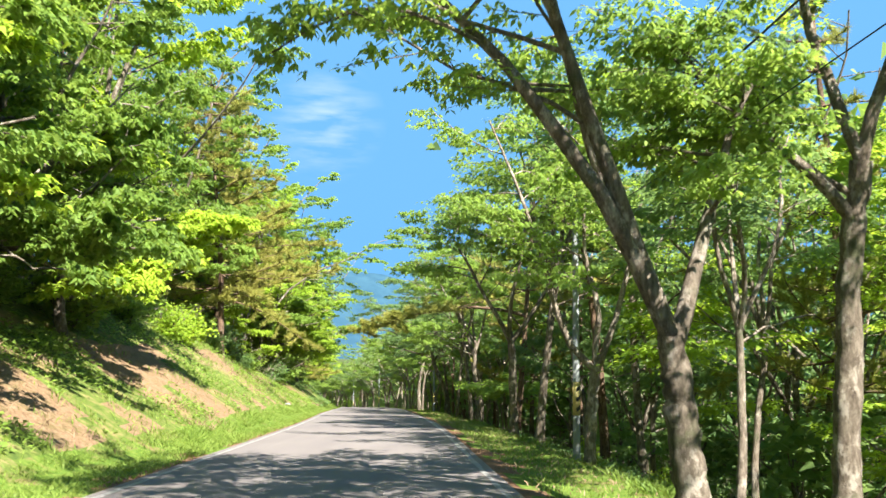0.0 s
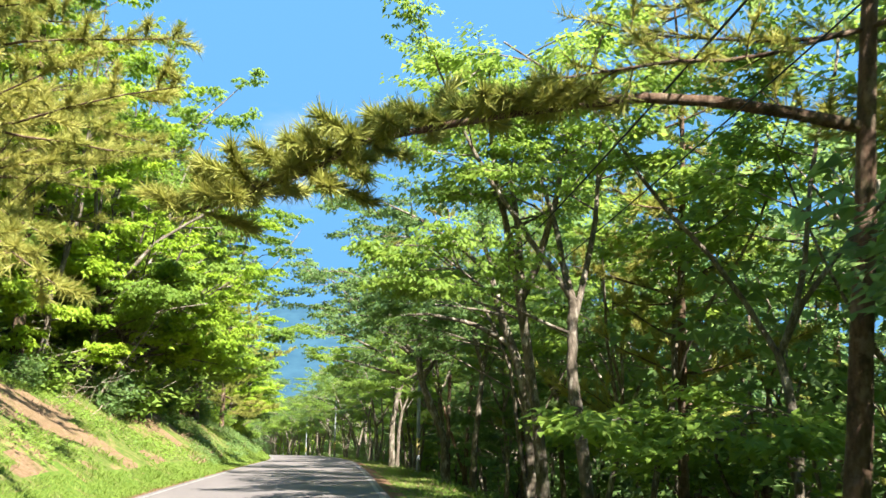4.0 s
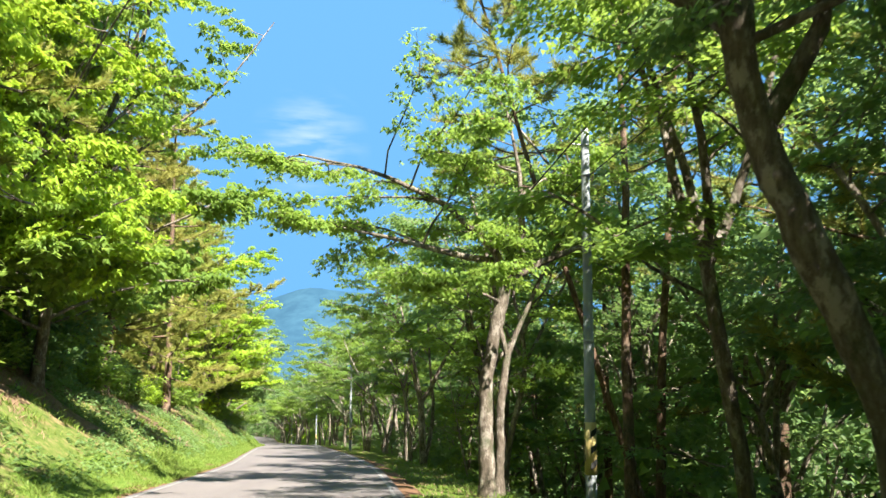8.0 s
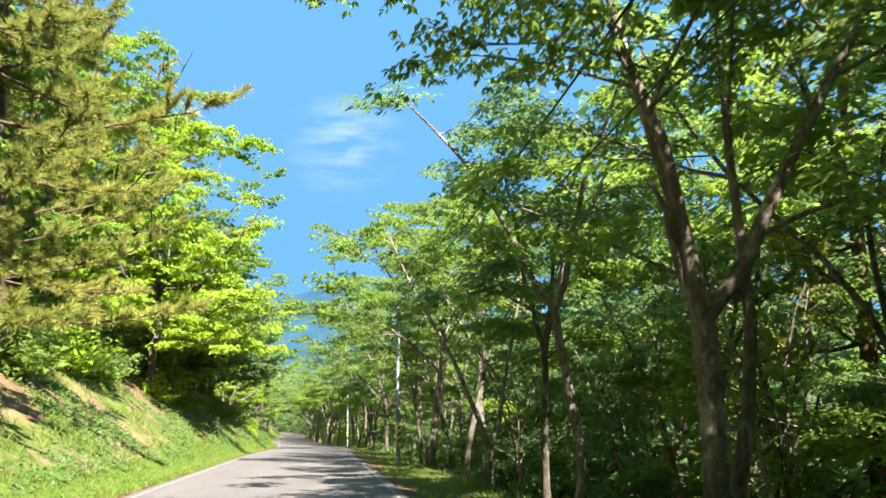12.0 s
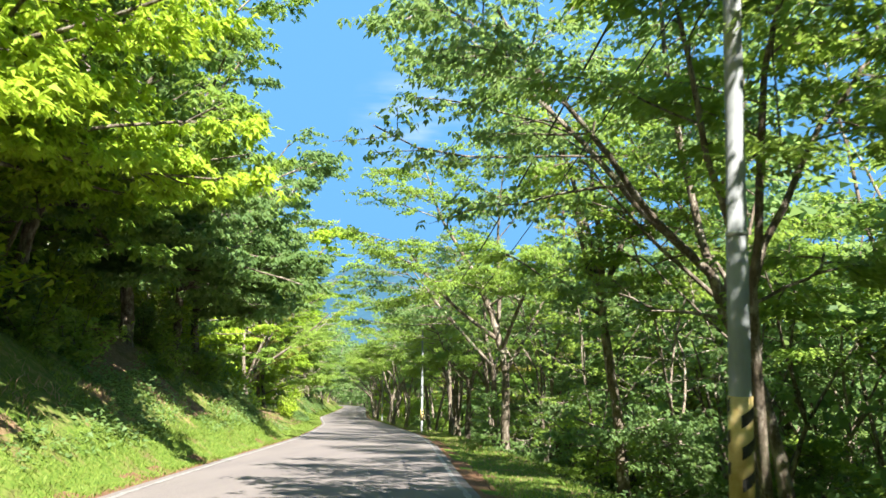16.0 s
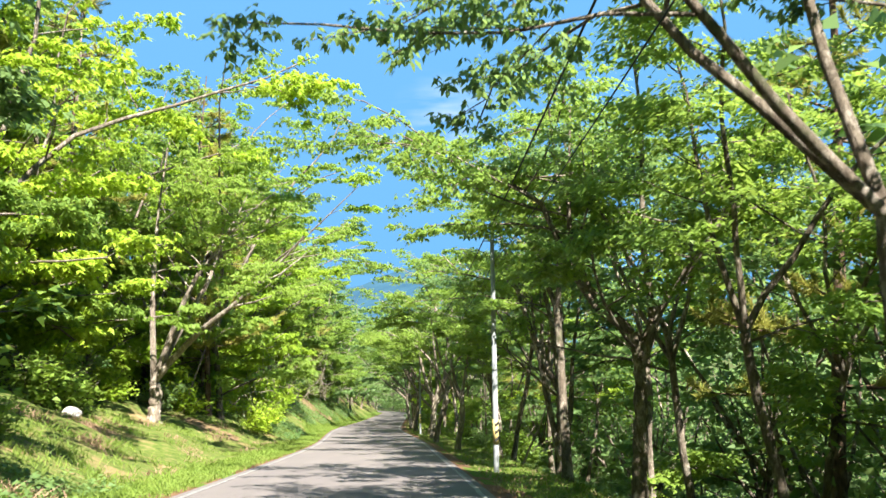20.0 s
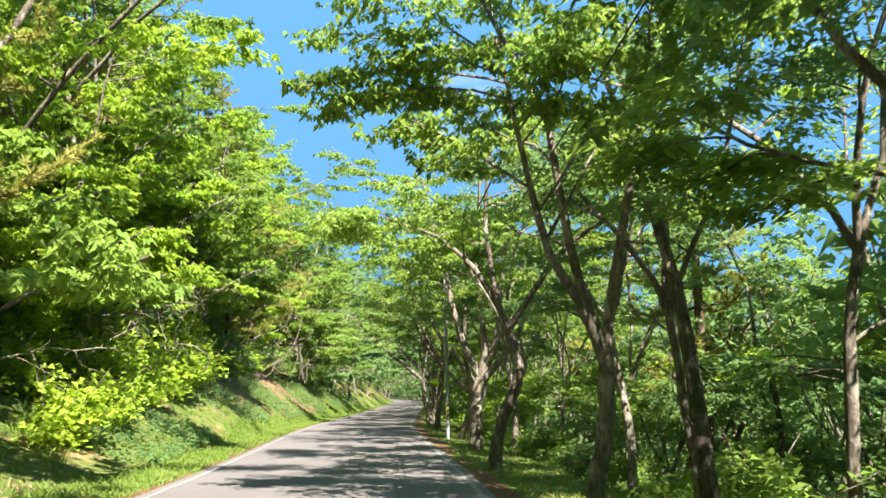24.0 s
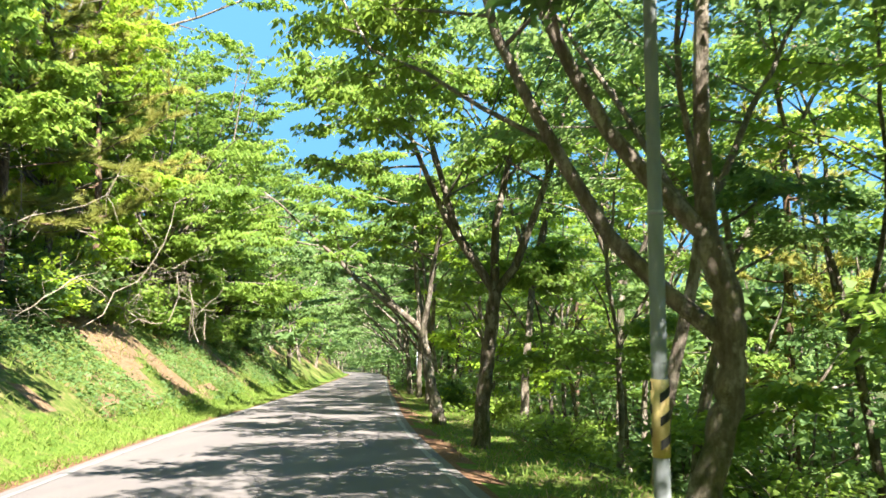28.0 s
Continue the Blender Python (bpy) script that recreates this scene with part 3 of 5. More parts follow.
def stand(name, meshes, label, category, y, u, turn=0.0, scale=1.0, group="", wood_name="trunk", crown_name="crown", sink=0.0):
    """A tree or bush of its own, on the ground at y and u."""
    ob = new(name)
    ob.empty_display_size = 0.3
    p = spot(y, u)
    ob.matrix_basis = Matrix.Translation((p.x, p.y, p.z - sink)) @ Euler((0, 0, radians(turn))).to_matrix().to_4x4() @ Matrix.Scale(scale, 4)
    tagged(ob, label, category, group)
    wood, limbs, crown = meshes
    part(wood_name, wood, ob)
    for m in limbs:
        part("limb", m, ob)
    part(crown_name, crown, ob)
    return ob


def again(ob, y, u, turn, scale):
    p = spot(y, u)
    m = Matrix.Translation((p.x, p.y, p.z)) @ Euler((0, 0, radians(turn))).to_matrix().to_4x4() @ Matrix.Scale(scale, 4)
    keep = ob.scale.copy()
    ob.scale = (1, 1, 1)
    c = copy_thing(ob, m)
    ob.scale = keep
    return c


# Single trees along the road: y, u, height, trunk radius, fork height, lean, limbs (share, azimuth, rise, length), bark, leaf, leaves
KEY = []


def key(y, u, high, r0, fork, lean, limbs, bark=BARK, leaf=LEAF, n=17000, label="", arch=False, size=0.125, **more):
    if arch:
        n += 8000
        more["bias"], more["reach"] = (-0.65, 0), 0.72
    ob = stand("tree", tree_meshes(len(KEY) * 31 + 7, high, r0, fork, limbs, lean, n, size, leaf, bark, split=True, fan=5, wide=0.46, open_u=(1 if u > 0 else -1), low=0.8, side=1, bare=0.4, **more), label or "broadleaved tree with grey-brown bark on the road verge", "tree", y, u, group="roadside trees")
    KEY.append((y, u))
    return ob


key(10.15, 4.75, 11, 0.21, 2.3, (-0.02, 0.05), [(1.0, 150, 68, 8.0, [(-0.5, 1.3), (-1.0, 2.8), (-1.5, 4.3), (-2.6, 6.2), (-3.8, 7.6)]), (0.92, 20, 50, 4.2), (1.0, 100, 70, 7.0), (1.0, 165, 60, 7.0, [(-0.7, 1.5), (-1.9, 3.2), (-3.3, 4.6), (-5.0, 5.8)])], BARK, LEAF, n=24000, label="large forked tree with sun-flecked grey-brown trunk", bias=(-0.3, 0))
key(12.6, 7.7, 13, 0.20, 6.0, (0.02, 0), [(1.0, 150, 72, 6.0), (1.0, 330, 66, 6.0), (0.85, 200, 45, 4.0)], BARK)
key(20.5, 5.78, 10, 0.15, 2.3, (0.02, 0), [(1.0, 172, 55, 6.5, [(-0.75, 0.75), (-1.0, 1.6), (-1.25, 2.7), (-1.9, 4.5), (-2.6, 6.2)]), (1.0, 80, 85, 5.0, [(0.0, 0.6), (0.12, 1.5), (-0.25, 2.7), (-0.3, 5.0)]), (0.95, 10, 65, 5.5, [(0.35, 0.9), (0.62, 1.6), (1.1, 3.4), (1.5, 5.6)])], BARK_PALE, label="slender pale-barked tree forking low above the verge")
key(31.9, 5.53, 10, 0.16, 3.5, (0, 0), via=[(0, -0.4), (0, 0.57), (-0.03, 1.6), (-0.02, 2.7), (-0.11, 3.5)], limbs=[(1.0, 165, 62, 6.0, [(-0.58, 1.1), (-1.1, 1.9), (-1.6, 2.9), (-2.6, 4.6)]), (1.0, 90, 80, 5.5, [(-0.08, 0.9), (0.07, 1.9), (0.4, 3.2), (0.6, 5.2)]), (1.0, 20, 55, 5.5, [(0.63, 0.8), (1.07, 1.5), (1.63, 2.5), (2.3, 3.9), (3.2, 5.0)])], bark=BARK, leaf=LEAF, n=22000, label="tree forking in three above the verge", arch=True)
key(47.0, 6.1, 11, 0.12, 4.6, (-0.02, 0), [(1.0, 178, 70, 6.0), (1.0, 120, 68, 6.0), (0.9, 40, 62, 6.0)], BARK, LEAF, n=24000, bias=(-0.5, 0))
key(59.4, 7.87, 13, 0.16, 7.6, (0, 0), via=[(0.05, -0.4), (0, 1.7), (-0.1, 3.5), (-0.17, 4.5), (-0.82, 5.9), (-1.14, 6.8), (-1.3, 7.6)], limbs=[(1.0, 150, 60, 5.0, [(-0.34, 0.6), (-1.03, 1.2), (-2.4, 2.2), (-4.0, 2.9)]), (1.0, 120, 75, 5.0, [(-0.12, 0.8), (-0.33, 1.33), (-0.5, 3.2)]), (0.02, 165, 72, 9.0, [(-0.3, 1.9), (-0.52, 3.5), (-0.6, 4.4), (-0.75, 5.2), (-1.1, 6.1), (-1.45, 6.9), (-2.1, 7.9), (-3.5, 9.0)]), (0.75, 178, 42, 6.0, [(-1.2, 0.7), (-2.8, 1.0), (-4.6, 0.9)])], bark=BARK, leaf=LEAF_DARK, n=24000, label="tree with two leaning dark trunks beside the road", arch=True)
key(69.4, 6.3, 12, 0.17, 5.7, (0, 0), via=[(0.08, -0.4), (0.05, 1.0), (-0.1, 2.48), (-0.6, 3.3), (-1.08, 4.33), (-1.25, 5.2), (-1.24, 5.7)], limbs=[(1.0, 100, 82, 6.0, [(0.0, 1.0), (-0.2, 2.4), (-0.5, 4.5)]), (0.95, 176, 46, 6.0), (0.8, 20, 60, 5.0, [(0.5, 0.8), (0.7, 2.0), (1.2, 4.0)]), (0.95, 210, 52, 5.0)], bark=BARK, leaf=LEAF_DARK, n=24000, label="leaning tree curving over the road", arch=True)
key(82.1, 4.87, 10, 0.17, 5.1, (0, 0), via=[(0.05, -0.4), (0, 1.0), (0.0, 2.0), (-0.03, 2.8), (0.07, 3.3), (0.26, 3.8), (0.34, 4.4), (0.56, 5.1)], limbs=[(1.0, 172, 42, 4.5, [(-0.26, 0.38), (-1.12, 0.5), (-2.6, 0.9), (-4.4, 1.3)]), (1.0, 60, 60, 4.5, [(0.36, 0.5), (0.36, 1.2), (0.3, 2.6), (0.0, 4.2)]), (1.0, 178, 41, 5.0, [(-0.3, 0.6), (-1.5, 1.7), (-3.2, 2.5), (-5.0, 2.9)]), (0.98, 10, 44, 4.5, [(0.9, 0.5), (2.4, 1.1), (3.6, 1.5)])], bark=BARK, leaf=LEAF, n=24000, label="gnarled tree with a flat spreading crown", arch=True)
key(82.6, 5.25, 9, 0.11, 3.3, (0, 0), via=[(0, -0.4), (0.02, 1.0), (0.08, 2.5), (0.26, 3.3)], limbs=[(1.0, 30, 62, 5.0), (1.0, 120, 70, 5.0)], bark=BARK, leaf=LEAF, n=9000, label="slender stem close beside a gnarled tree")
key(100.8, 5.5, 12, 0.17, 2.86, (0, 0), via=[(0.04, -0.4), (0, 1.0), (-0.05, 2.0), (-0.08, 2.86)], limbs=[(1.0, 150, 62, 3.5, [(-0.2, 0.58), (-0.4, 1.3), (-0.62, 1.65)]), (0.12, 60, 80, 8.0, [(0.22, 0.7), (0.34, 1.5), (0.45, 2.2), (0.44, 3.3), (0.28, 4.1), (0.26, 5.4), (0.1, 7.6)]), (1.0, 40, 50, 4.0, [(0.22, 0.25), (0.42, 0.55), (0.75, 1.3), (1.25, 2.2), (2.1, 3.8), (2.8, 5.4)]), (1.0, 165, 60, 6.0, [(-0.15, 0.9), (-0.35, 2.0), (-1.0, 3.6), (-2.2, 5.2)]), (1.0, 90, 78, 6.0)], bark=BARK_PALE, leaf=LEAF, n=12000, label="thick pale twin-stemmed tree with stubbed limbs", arch=True)
key(113.7, 5.4, 8, 0.12, 1.1, (0, 0), [(1.0, 20, 60, 6.5), (1.0, 160, 75, 6.5)], BARK_PALE, arch=True)
key(125.5, 5.43, 11, 0.165, 5.7, (0, 0), via=[(-0.05, -0.4), (0, 0.6), (0.13, 1.4), (0.36, 2.4), (0.31, 3.07), (0.53, 3.8), (0.64, 4.6), (0.57, 5.7)], limbs=[(1.0, 100, 80, 5.0), (0.68, 165, 50, 5.0, [(-0.48, 0.6), (-1.14, 1.2), (-2.6, 2.2), (-4.2, 3.0)]), (1.0, 30, 60, 4.5), (0.98, 200, 45, 5.0)], bark=BARK, leaf=LEAF, n=20000, label="knotted tree trunk with pale lower bark", arch=True)
key(126.3, 7.87, 15, 0.15, 8.0, (0, 0), via=[(0.1, -0.4), (0, 1.4), (-0.22, 2.45), (-0.37, 3.5), (-0.19, 5.4), (-0.03, 8.0)], limbs=[(1.0, 100, 80, 6.0), (1.0, 350, 62, 5.0), (0.8, 180, 50, 5.0)], bark=BARK_PALE, leaf=LEAF)
key(130.9, 10.2, 12, 0.14, 3.6, (0.08, 0), [(1.0, 20, 65, 7.0), (1.0, 165, 65, 7.0)], BARK_PALE, LEAF)
key(138.4, 9.0, 11, 0.10, 4.6, (-0.05, 0), [(1.0, 180, 46, 5.0), (1.0, 60, 66, 5.0), (1.0, 140, 66, 5.0)], BARK, LEAF)
key(134.2, 7.6, 12, 0.12, 4.6, (0, 0), via=[(0.1, -0.4), (0.0, 1.2), (-0.35, 2.8), (-1.1, 4.6)], limbs=[(1.0, 165, 58, 6.0), (1.0, 100, 76, 6.0), (1.0, 205, 52, 5.5), (0.9, 20, 60, 4.5)], bark=BARK, leaf=LEAF_DARK, n=12000, arch=True, label="slender tree leaning out of the wood over the road")
key(151.4, 5.36, 12, 0.14, 6.4, (0, 0), via=[(0.02, -0.4), (0, 0.3), (-0.04, 1.3), (0.08, 2.95), (-0.17, 3.8), (-0.35, 4.6), (-0.8, 5.9), (-1.07, 6.4)], limbs=[(1.0, 160, 66, 5.0), (0.7, 60, 78, 7.0, [(0.1, 1.2), (0.0, 3.5), (0.2, 6.0)]), (0.6, 330, 42, 5.0), (0.66, 200, 42, 5.0), (0.5, 20, 41, 5.0)], bark=BARK, leaf=LEAF, n=26000, arch=True)
key(159.2, 6.0, 12, 0.13, 3.8, (0, 0), via=[(0.1, -0.4), (0.1, 1.0), (0.0, 2.4), (-0.1, 3.8)], limbs=[(1.0, 165, 58, 6.5), (1.0, 80, 80, 7.0), (1.0, 200, 50, 6.0), (0.95, 20, 60, 5.5)], bark=BARK, leaf=LEAF_DARK, n=14000, arch=True, label="dark-limbed tree spreading over the road")
key(167.8, 5.85, 12, 0.14, 3.48, (0, 0), via=[(-0.02, -0.4), (0, 1.05), (0.08, 2.1), (0.08, 2.97), (-0.04, 3.48)], limbs=[(1.0, 165, 46, 8.0, [(-0.54, 0.3), (-1.25, 1.4), (-1.45, 2.0), (-1.6, 2.5), (-2.0, 3.0), (-3.2, 3.4), (-4.6, 4.2)]), (0.8, 40, 72, 7.0, [(0.26, 0.5), (0.26, 1.4), (0.12, 2.6), (0.2, 5.0), (0.0, 7.0)]), (1.0, 120, 75, 6.0, [(-0.9, 1.0), (-1.2, 2.2), (-1.1, 4.6)]), (0.9, 350, 50, 5.0)], bark=BARK, leaf=LEAF, n=20000, label="dark tree with a limb arching towards the road", arch=True)
key(180.0, 6.8, 13, 0.19, 2.9, (0, 0), via=[(0, -0.4), (0, 0.4), (0.0, 2.9)], limbs=[(1.0, 170, 64, 9.0, [(-0.75, 1.4), (-1.5, 3.8), (-2.1, 6.0), (-3.0, 7.6)]), (1.0, 120, 80, 8.0, [(-0.25, 2.4), (-0.8, 4.9), (-1.2, 7.0)]), (0.95, 60, 82, 8.0, [(0.12, 2.5), (-0.28, 4.8), (-0.2, 7.5)]), (0.2, 150, 76, 8.0, [(-0.25, 1.2), (-0.55, 2.6), (-0.9, 4.8), (-1.0, 7.0)]), (0.3, 30, 70, 8.0, [(0.3, 1.6), (0.42, 3.6), (0.9, 6.5)])], bark=BARK, leaf=LEAF, n=24000, label="tree with several slender stems from one foot", arch=True)
key(190.6, 4.15, 11, 0.135, 2.45, (0.0, 0), via=[(-0.06, -0.4), (0.0, 0.6), (0.22, 1.4), (0.18, 2.45)], limbs=[(1.0, 168, 74, 8.5, [(-0.23, 0.5), (-0.44, 1.4), (-0.6, 2.4), (-0.66, 3.2), (-1.15, 4.2), (-2.2, 6.4)]), (0.98, 10, 80, 8.5, [(0.15, 1.0), (0.48, 2.6), (0.68, 3.6), (1.0, 6.4)]), (0.9, 250, 60, 5.0)], bark=BARK_PALE, leaf=LEAF, arch=True, label="pale knotty tree trunk forking at head height")
key(198.0, 3.77, 10, 0.14, 3.27, (0, 0), via=[(-0.12, -0.4), (-0.05, 0.6), (0.14, 1.45), (0.55, 2.05), (0.62, 2.35), (0.44, 2.83), (0.28, 3.27)], limbs=[(1.0, 170, 45, 5.5, [(-0.17, 0.45), (-0.42, 0.87), (-0.6, 1.3), (-1.5, 2.2), (-3.2, 3.0)]), (1.0, 130, 70, 5.0, [(-0.2, 0.55), (-0.34, 1.2), (-0.5, 2.6), (-0.3, 5.0)]), (1.0, 355, 45, 5.0)], bark=BARK, leaf=LEAF, arch=True, label="dark curved tree with a flat crown over the road")
key(205.7, 4.15, 11, 0.21, 2.4, (0.05, 0), [(1.0, 172, 64, 8.0, [(-0.5, 0.9), (-0.85, 2.0), (-1.1, 3.4), (-1.9, 6.8)]), (1.0, 90, 82, 8.0, [(0.2, 1.1), (0.05, 2.6), (-0.1, 4.0), (0.2, 7.2)]), (1.0, 20, 72, 8.0, [(0.45, 0.8), (0.65, 1.7), (0.8, 3.4), (1.4, 7.0)]), (0.9, 350, 44, 4.0, [(0.6, 0.7), (1.3, 1.5), (1.5, 2.1), (2.4, 4.0)])], BARK_PALE, LEAF, label="thick grey tree dividing into four limbs", arch=True)
key(213.1, 4.5, 11, 0.16, 2.9, (0.03, 0), via=[(0, -0.4), (0.05, 0.1), (0.3, 0.85), (0.48, 1.5), (0.5, 2.2), (0.28, 2.9)], limbs=[(1.0, 168, 56, 8.0, [(-0.7, 0.75), (-1.1, 1.3), (-1.8, 2.8), (-2.2, 5.2)]), (1.0, 60, 84, 7.0, [(-0.05, 1.3), (0.0, 3.0), (0.25, 6.2)]), (0.68, 170, 58, 8.0, [(-0.45, 0.4), (-0.9, 0.75), (-1.3, 1.3), (-2.2, 3.0), (-2.8, 5.5)])], bark=BARK_PALE, leaf=LEAF, label="bent tree beside the striped utility pole", arch=True)
key(222.0, 4.05, 10, 0.16, 3.2, (0, 0), via=[(-0.04, -0.4), (0, 0.5), (0.2, 2.0), (0.28, 3.2)], limbs=[(1.0, 165, 62, 6.5, [(-0.8, 1.3), (-1.25, 3.1), (-2.0, 5.2)]), (1.0, 80, 75, 7.0, [(0.02, 1.3), (0.4, 3.0), (0.6, 5.6)]), (1.0, 15, 55, 6.0, [(0.36, 0.35), (0.97, 1.9), (1.25, 2.7), (1.8, 5.0)]), (1.0, 250, 60, 5.0)], bark=BARK, leaf=LEAF, arch=True, size=0.16)
key(229.0, 3.9, 10, 0.16, 2.8, (-0.05, 0), [(1.0, 175, 50, 6.5), (1.0, 60, 70, 6.0), (1.0, 330, 60, 5.0)], BARK, LEAF, arch=True, size=0.16)
key(183.0, -8.7, 12, 0.26, 1.6, (0, 0), via=[(-0.05, -0.4), (0.06, 0.8), (0.04, 1.6)], limbs=[(1.0, 165, 80, 9.5, [(-0.06, 1.8), (-0.11, 3.7), (-0.04, 6.5), (0.4, 9.5)]), (0.98, 15, 62, 10.0, [(0.74, 1.8), (1.66, 4.0), (3.3, 6.0), (5.0, 7.5)]), (1.0, 60, 70, 9.0), (1.0, 350, 56, 9.0)], bark=BARK_PALE, leaf=LEAF, n=36000, bias=(0.6, 0), reach=0.7, label="two-stemmed sunlit tree on the grassy bank")


def broad(y, u, high, r0, fork, n, leaf, label, seed, low=8):
    """A full crown that spreads from the bank over the road."""
    rng = np.random.default_rng(seed)
    limbs = [(1.0, -80 + 160 * (k + rng.uniform(0, 1)) / 7, rng.uniform(28, 66), high * rng.uniform(0.42, 0.62)) for k in range(7)]
    limbs += [(1.0, 90 + 180 * (k + rng.uniform(0, 1)) / 3, rng.uniform(55, 80), high * rng.uniform(0.5, 0.65)) for k in range(3)]
    limbs += [(rng.uniform(0.75, 1.0), rng.uniform(-90, 90), rng.uniform(-4, 24), high * rng.uniform(0.28, 0.42)) for k in range(low)]
    made = tree_meshes(seed, high, r0, fork, limbs, (0.06, 0), n, 0.19, leaf, BARK, split=True, fan=5, wide=0.5, plain=True, clear=False, twigs=False, side=0, reach=0.36, bare=0.3)
    stand("tree", made, label, "tree", y, u, group="trees on the bank")
    KEY.append((y, u))


broad(133.8, -7.6, 15, 0.22, 3.0, 64000, LEAF_BRIGHT, "broad bright yellow-green tree on the bank", 901, low=15)
broad(147.0, -7.6, 15, 0.21, 3.4, 70000, LEAF_DARK, "spreading tree on the bank with limbs over the road", 902, low=15)
broad(140.0, -8.0, 14, 0.17, 3.6, 46000, LEAF, "dense leafy tree overhanging the shaded bank", 903, low=15)
broad(158.0, -7.8, 13, 0.18, 2.8, 52000, LEAF_DARK, "dark leafy tree leaning from the shaded bank", 904)
broad(153.0, -7.6, 13, 0.17, 3.0, 46000, LEAF_DARK, "dark leafy tree leaning from the shaded bank", 917, low=15)
broad(20.5, -9.0, 13, 0.18, 2.4, 46000, LEAF, "broad leafy tree with drooping sprays on the bank", 905)
broad(85.0, -8.6, 15, 0.18, 2.8, 46000, LEAF_BRIGHT, "bright leafy tree beside the pines of the bank", 906)
broad(72.0, -8.4, 15, 0.18, 2.8, 46000, LEAF_BRIGHT, "bright yellow-green tree above the bank", 907)
broad(213.0, -8.6, 14, 0.18, 2.6, 46000, LEAF, "leafy tree leaning from the bank over the road", 911)
broad(219.0, -10.5, 12, 0.16, 2.6, 36000, LEAF_BRIGHT, "leafy tree behind the brushwood of the bank", 912)
broad(241.0, -7.8, 14, 0.18, 2.8, 46000, LEAF, "leafy tree leaning from the bank over the road", 913)
broad(255.0, -7.4, 14, 0.18, 2.8, 46000, LEAF, "leafy tree leaning from the bank over the road", 914)
broad(30.0, -11.5, 12, 0.16, 2.4, 40000, LEAF, "leafy tree above the worn bank", 915)
broad(203.0, -10.2, 13, 0.18, 1.8, 46000, LEAF_BRIGHT, "bright leafy tree behind the bushes of the bank", 908)

for yy, uu in ((236.0, 4.2), (243.5, 4.4), (251.0, 4.3), (257.0, 4.1), (264.5, 4.3), (272.0, 4.1), (281.0, 4.3), (292.0, 4.2)):
    key(yy, uu, 10, 0.15, 2.6, (-0.04, 0), [(1.0, 172, 56, 6.5), (1.0, 70, 72, 6.5), (1.0, 320, 60, 5.5)], BARK, LEAF_DARK, n=8000, arch=True, size=0.19)


def key_pine(y, u, high, r0, first, n, reach, lean=(0, 0), label="tall pine with reddish bark and olive-yellow needles", arm=None):
    stand("pine_tree", pine_meshes(900 + len(KEY), high, r0, first, n, lean, reach, 0.25, 0.085, arm), label, "pine", y, u, group="pines by the road")
    KEY.append((y, u))


key_pine(41.2, 7.2, 15, 0.17, 0.5, 17000, 4.0, arm=(7.4, 176, 8.8))
key_pine(32.4, 9.1, 16, 0.20, 0.45, 7000, 3.4)
key_pine(85.5, 10.2, 18, 0.12, 0.6, 9000, 3.6, (-0.36, 0.0), "leaning pine with bare reddish trunk and olive tufts")
key_pine(82.0, 8.2, 17, 0.15, 0.62, 8000, 3.2, (0.02, 0.0))
key_pine(83.6, 9.4, 17, 0.14, 0.62, 8000, 3.2, (0.03, 0.0))
key_pine(97.0, 12.5, 17, 0.19, 0.6, 6000, 3.0)
key_pine(51.0, -9.0, 18, 0.22, 0.22, 70000, 7.6, (0.03, 0.0), "broad pine on the bank with drooping olive needles")
key_pine(58.0, -10.5, 17, 0.20, 0.2, 24000, 5.4)
key_pine(42.5, 10.6, 15, 0.16, 0.55, 7000, 3.2)
key_pine(101.0, -8.8, 17, 0.20, 0.13, 34000, 5.4)
key_pine(80.0, -9.2, 16, 0.20, 0.18, 30000, 5.4)
key_pine(111.3, -7.4, 20, 0.24, 0.12, 80000, 6.6, (0.03, 0.0), "broad pine on the bank with drooping olive needles")
key_pine(118.0, -9.2, 17, 0.20, 0.16, 34000, 5.4)
key_pine(226.5, -8.6, 15, 0.18, 0.16, 34000, 4.6, (0.04, 0.0), "broad pine on the bank with drooping olive needles")
key_pine(236.0, -9.0, 15, 0.18, 0.2, 22000, 4.4)

# Kinds of tree that stand in numbers; the first of each is built, the rest are copies
LABEL_NEAR = "slender broadleaved tree with layered green leaves"
LABEL_PINE = "tall pine with reddish bark and yellowish needles"


def kinds(n, make):
    return [make(i) for i in range(n)]


RNG = random.Random(11)


def allowed(y, u):
    """Where trees of the mass may stand: the open bank stays open."""
    if u < 0:
        for a, b, far in ((0, 26, -9.0), (26, 62, -12.8), (62, 70, -8.4), (88, 96, -9.0), (96, 107, -10.8), (107, 124, -12.6), (124, 150, -10.8), (160, 191, -12.6), (196, 252, -9.6)):
            if a <= y < b:
                return u < far
        return u < -7.4
    return not (141 < y < 152 and u < 12)


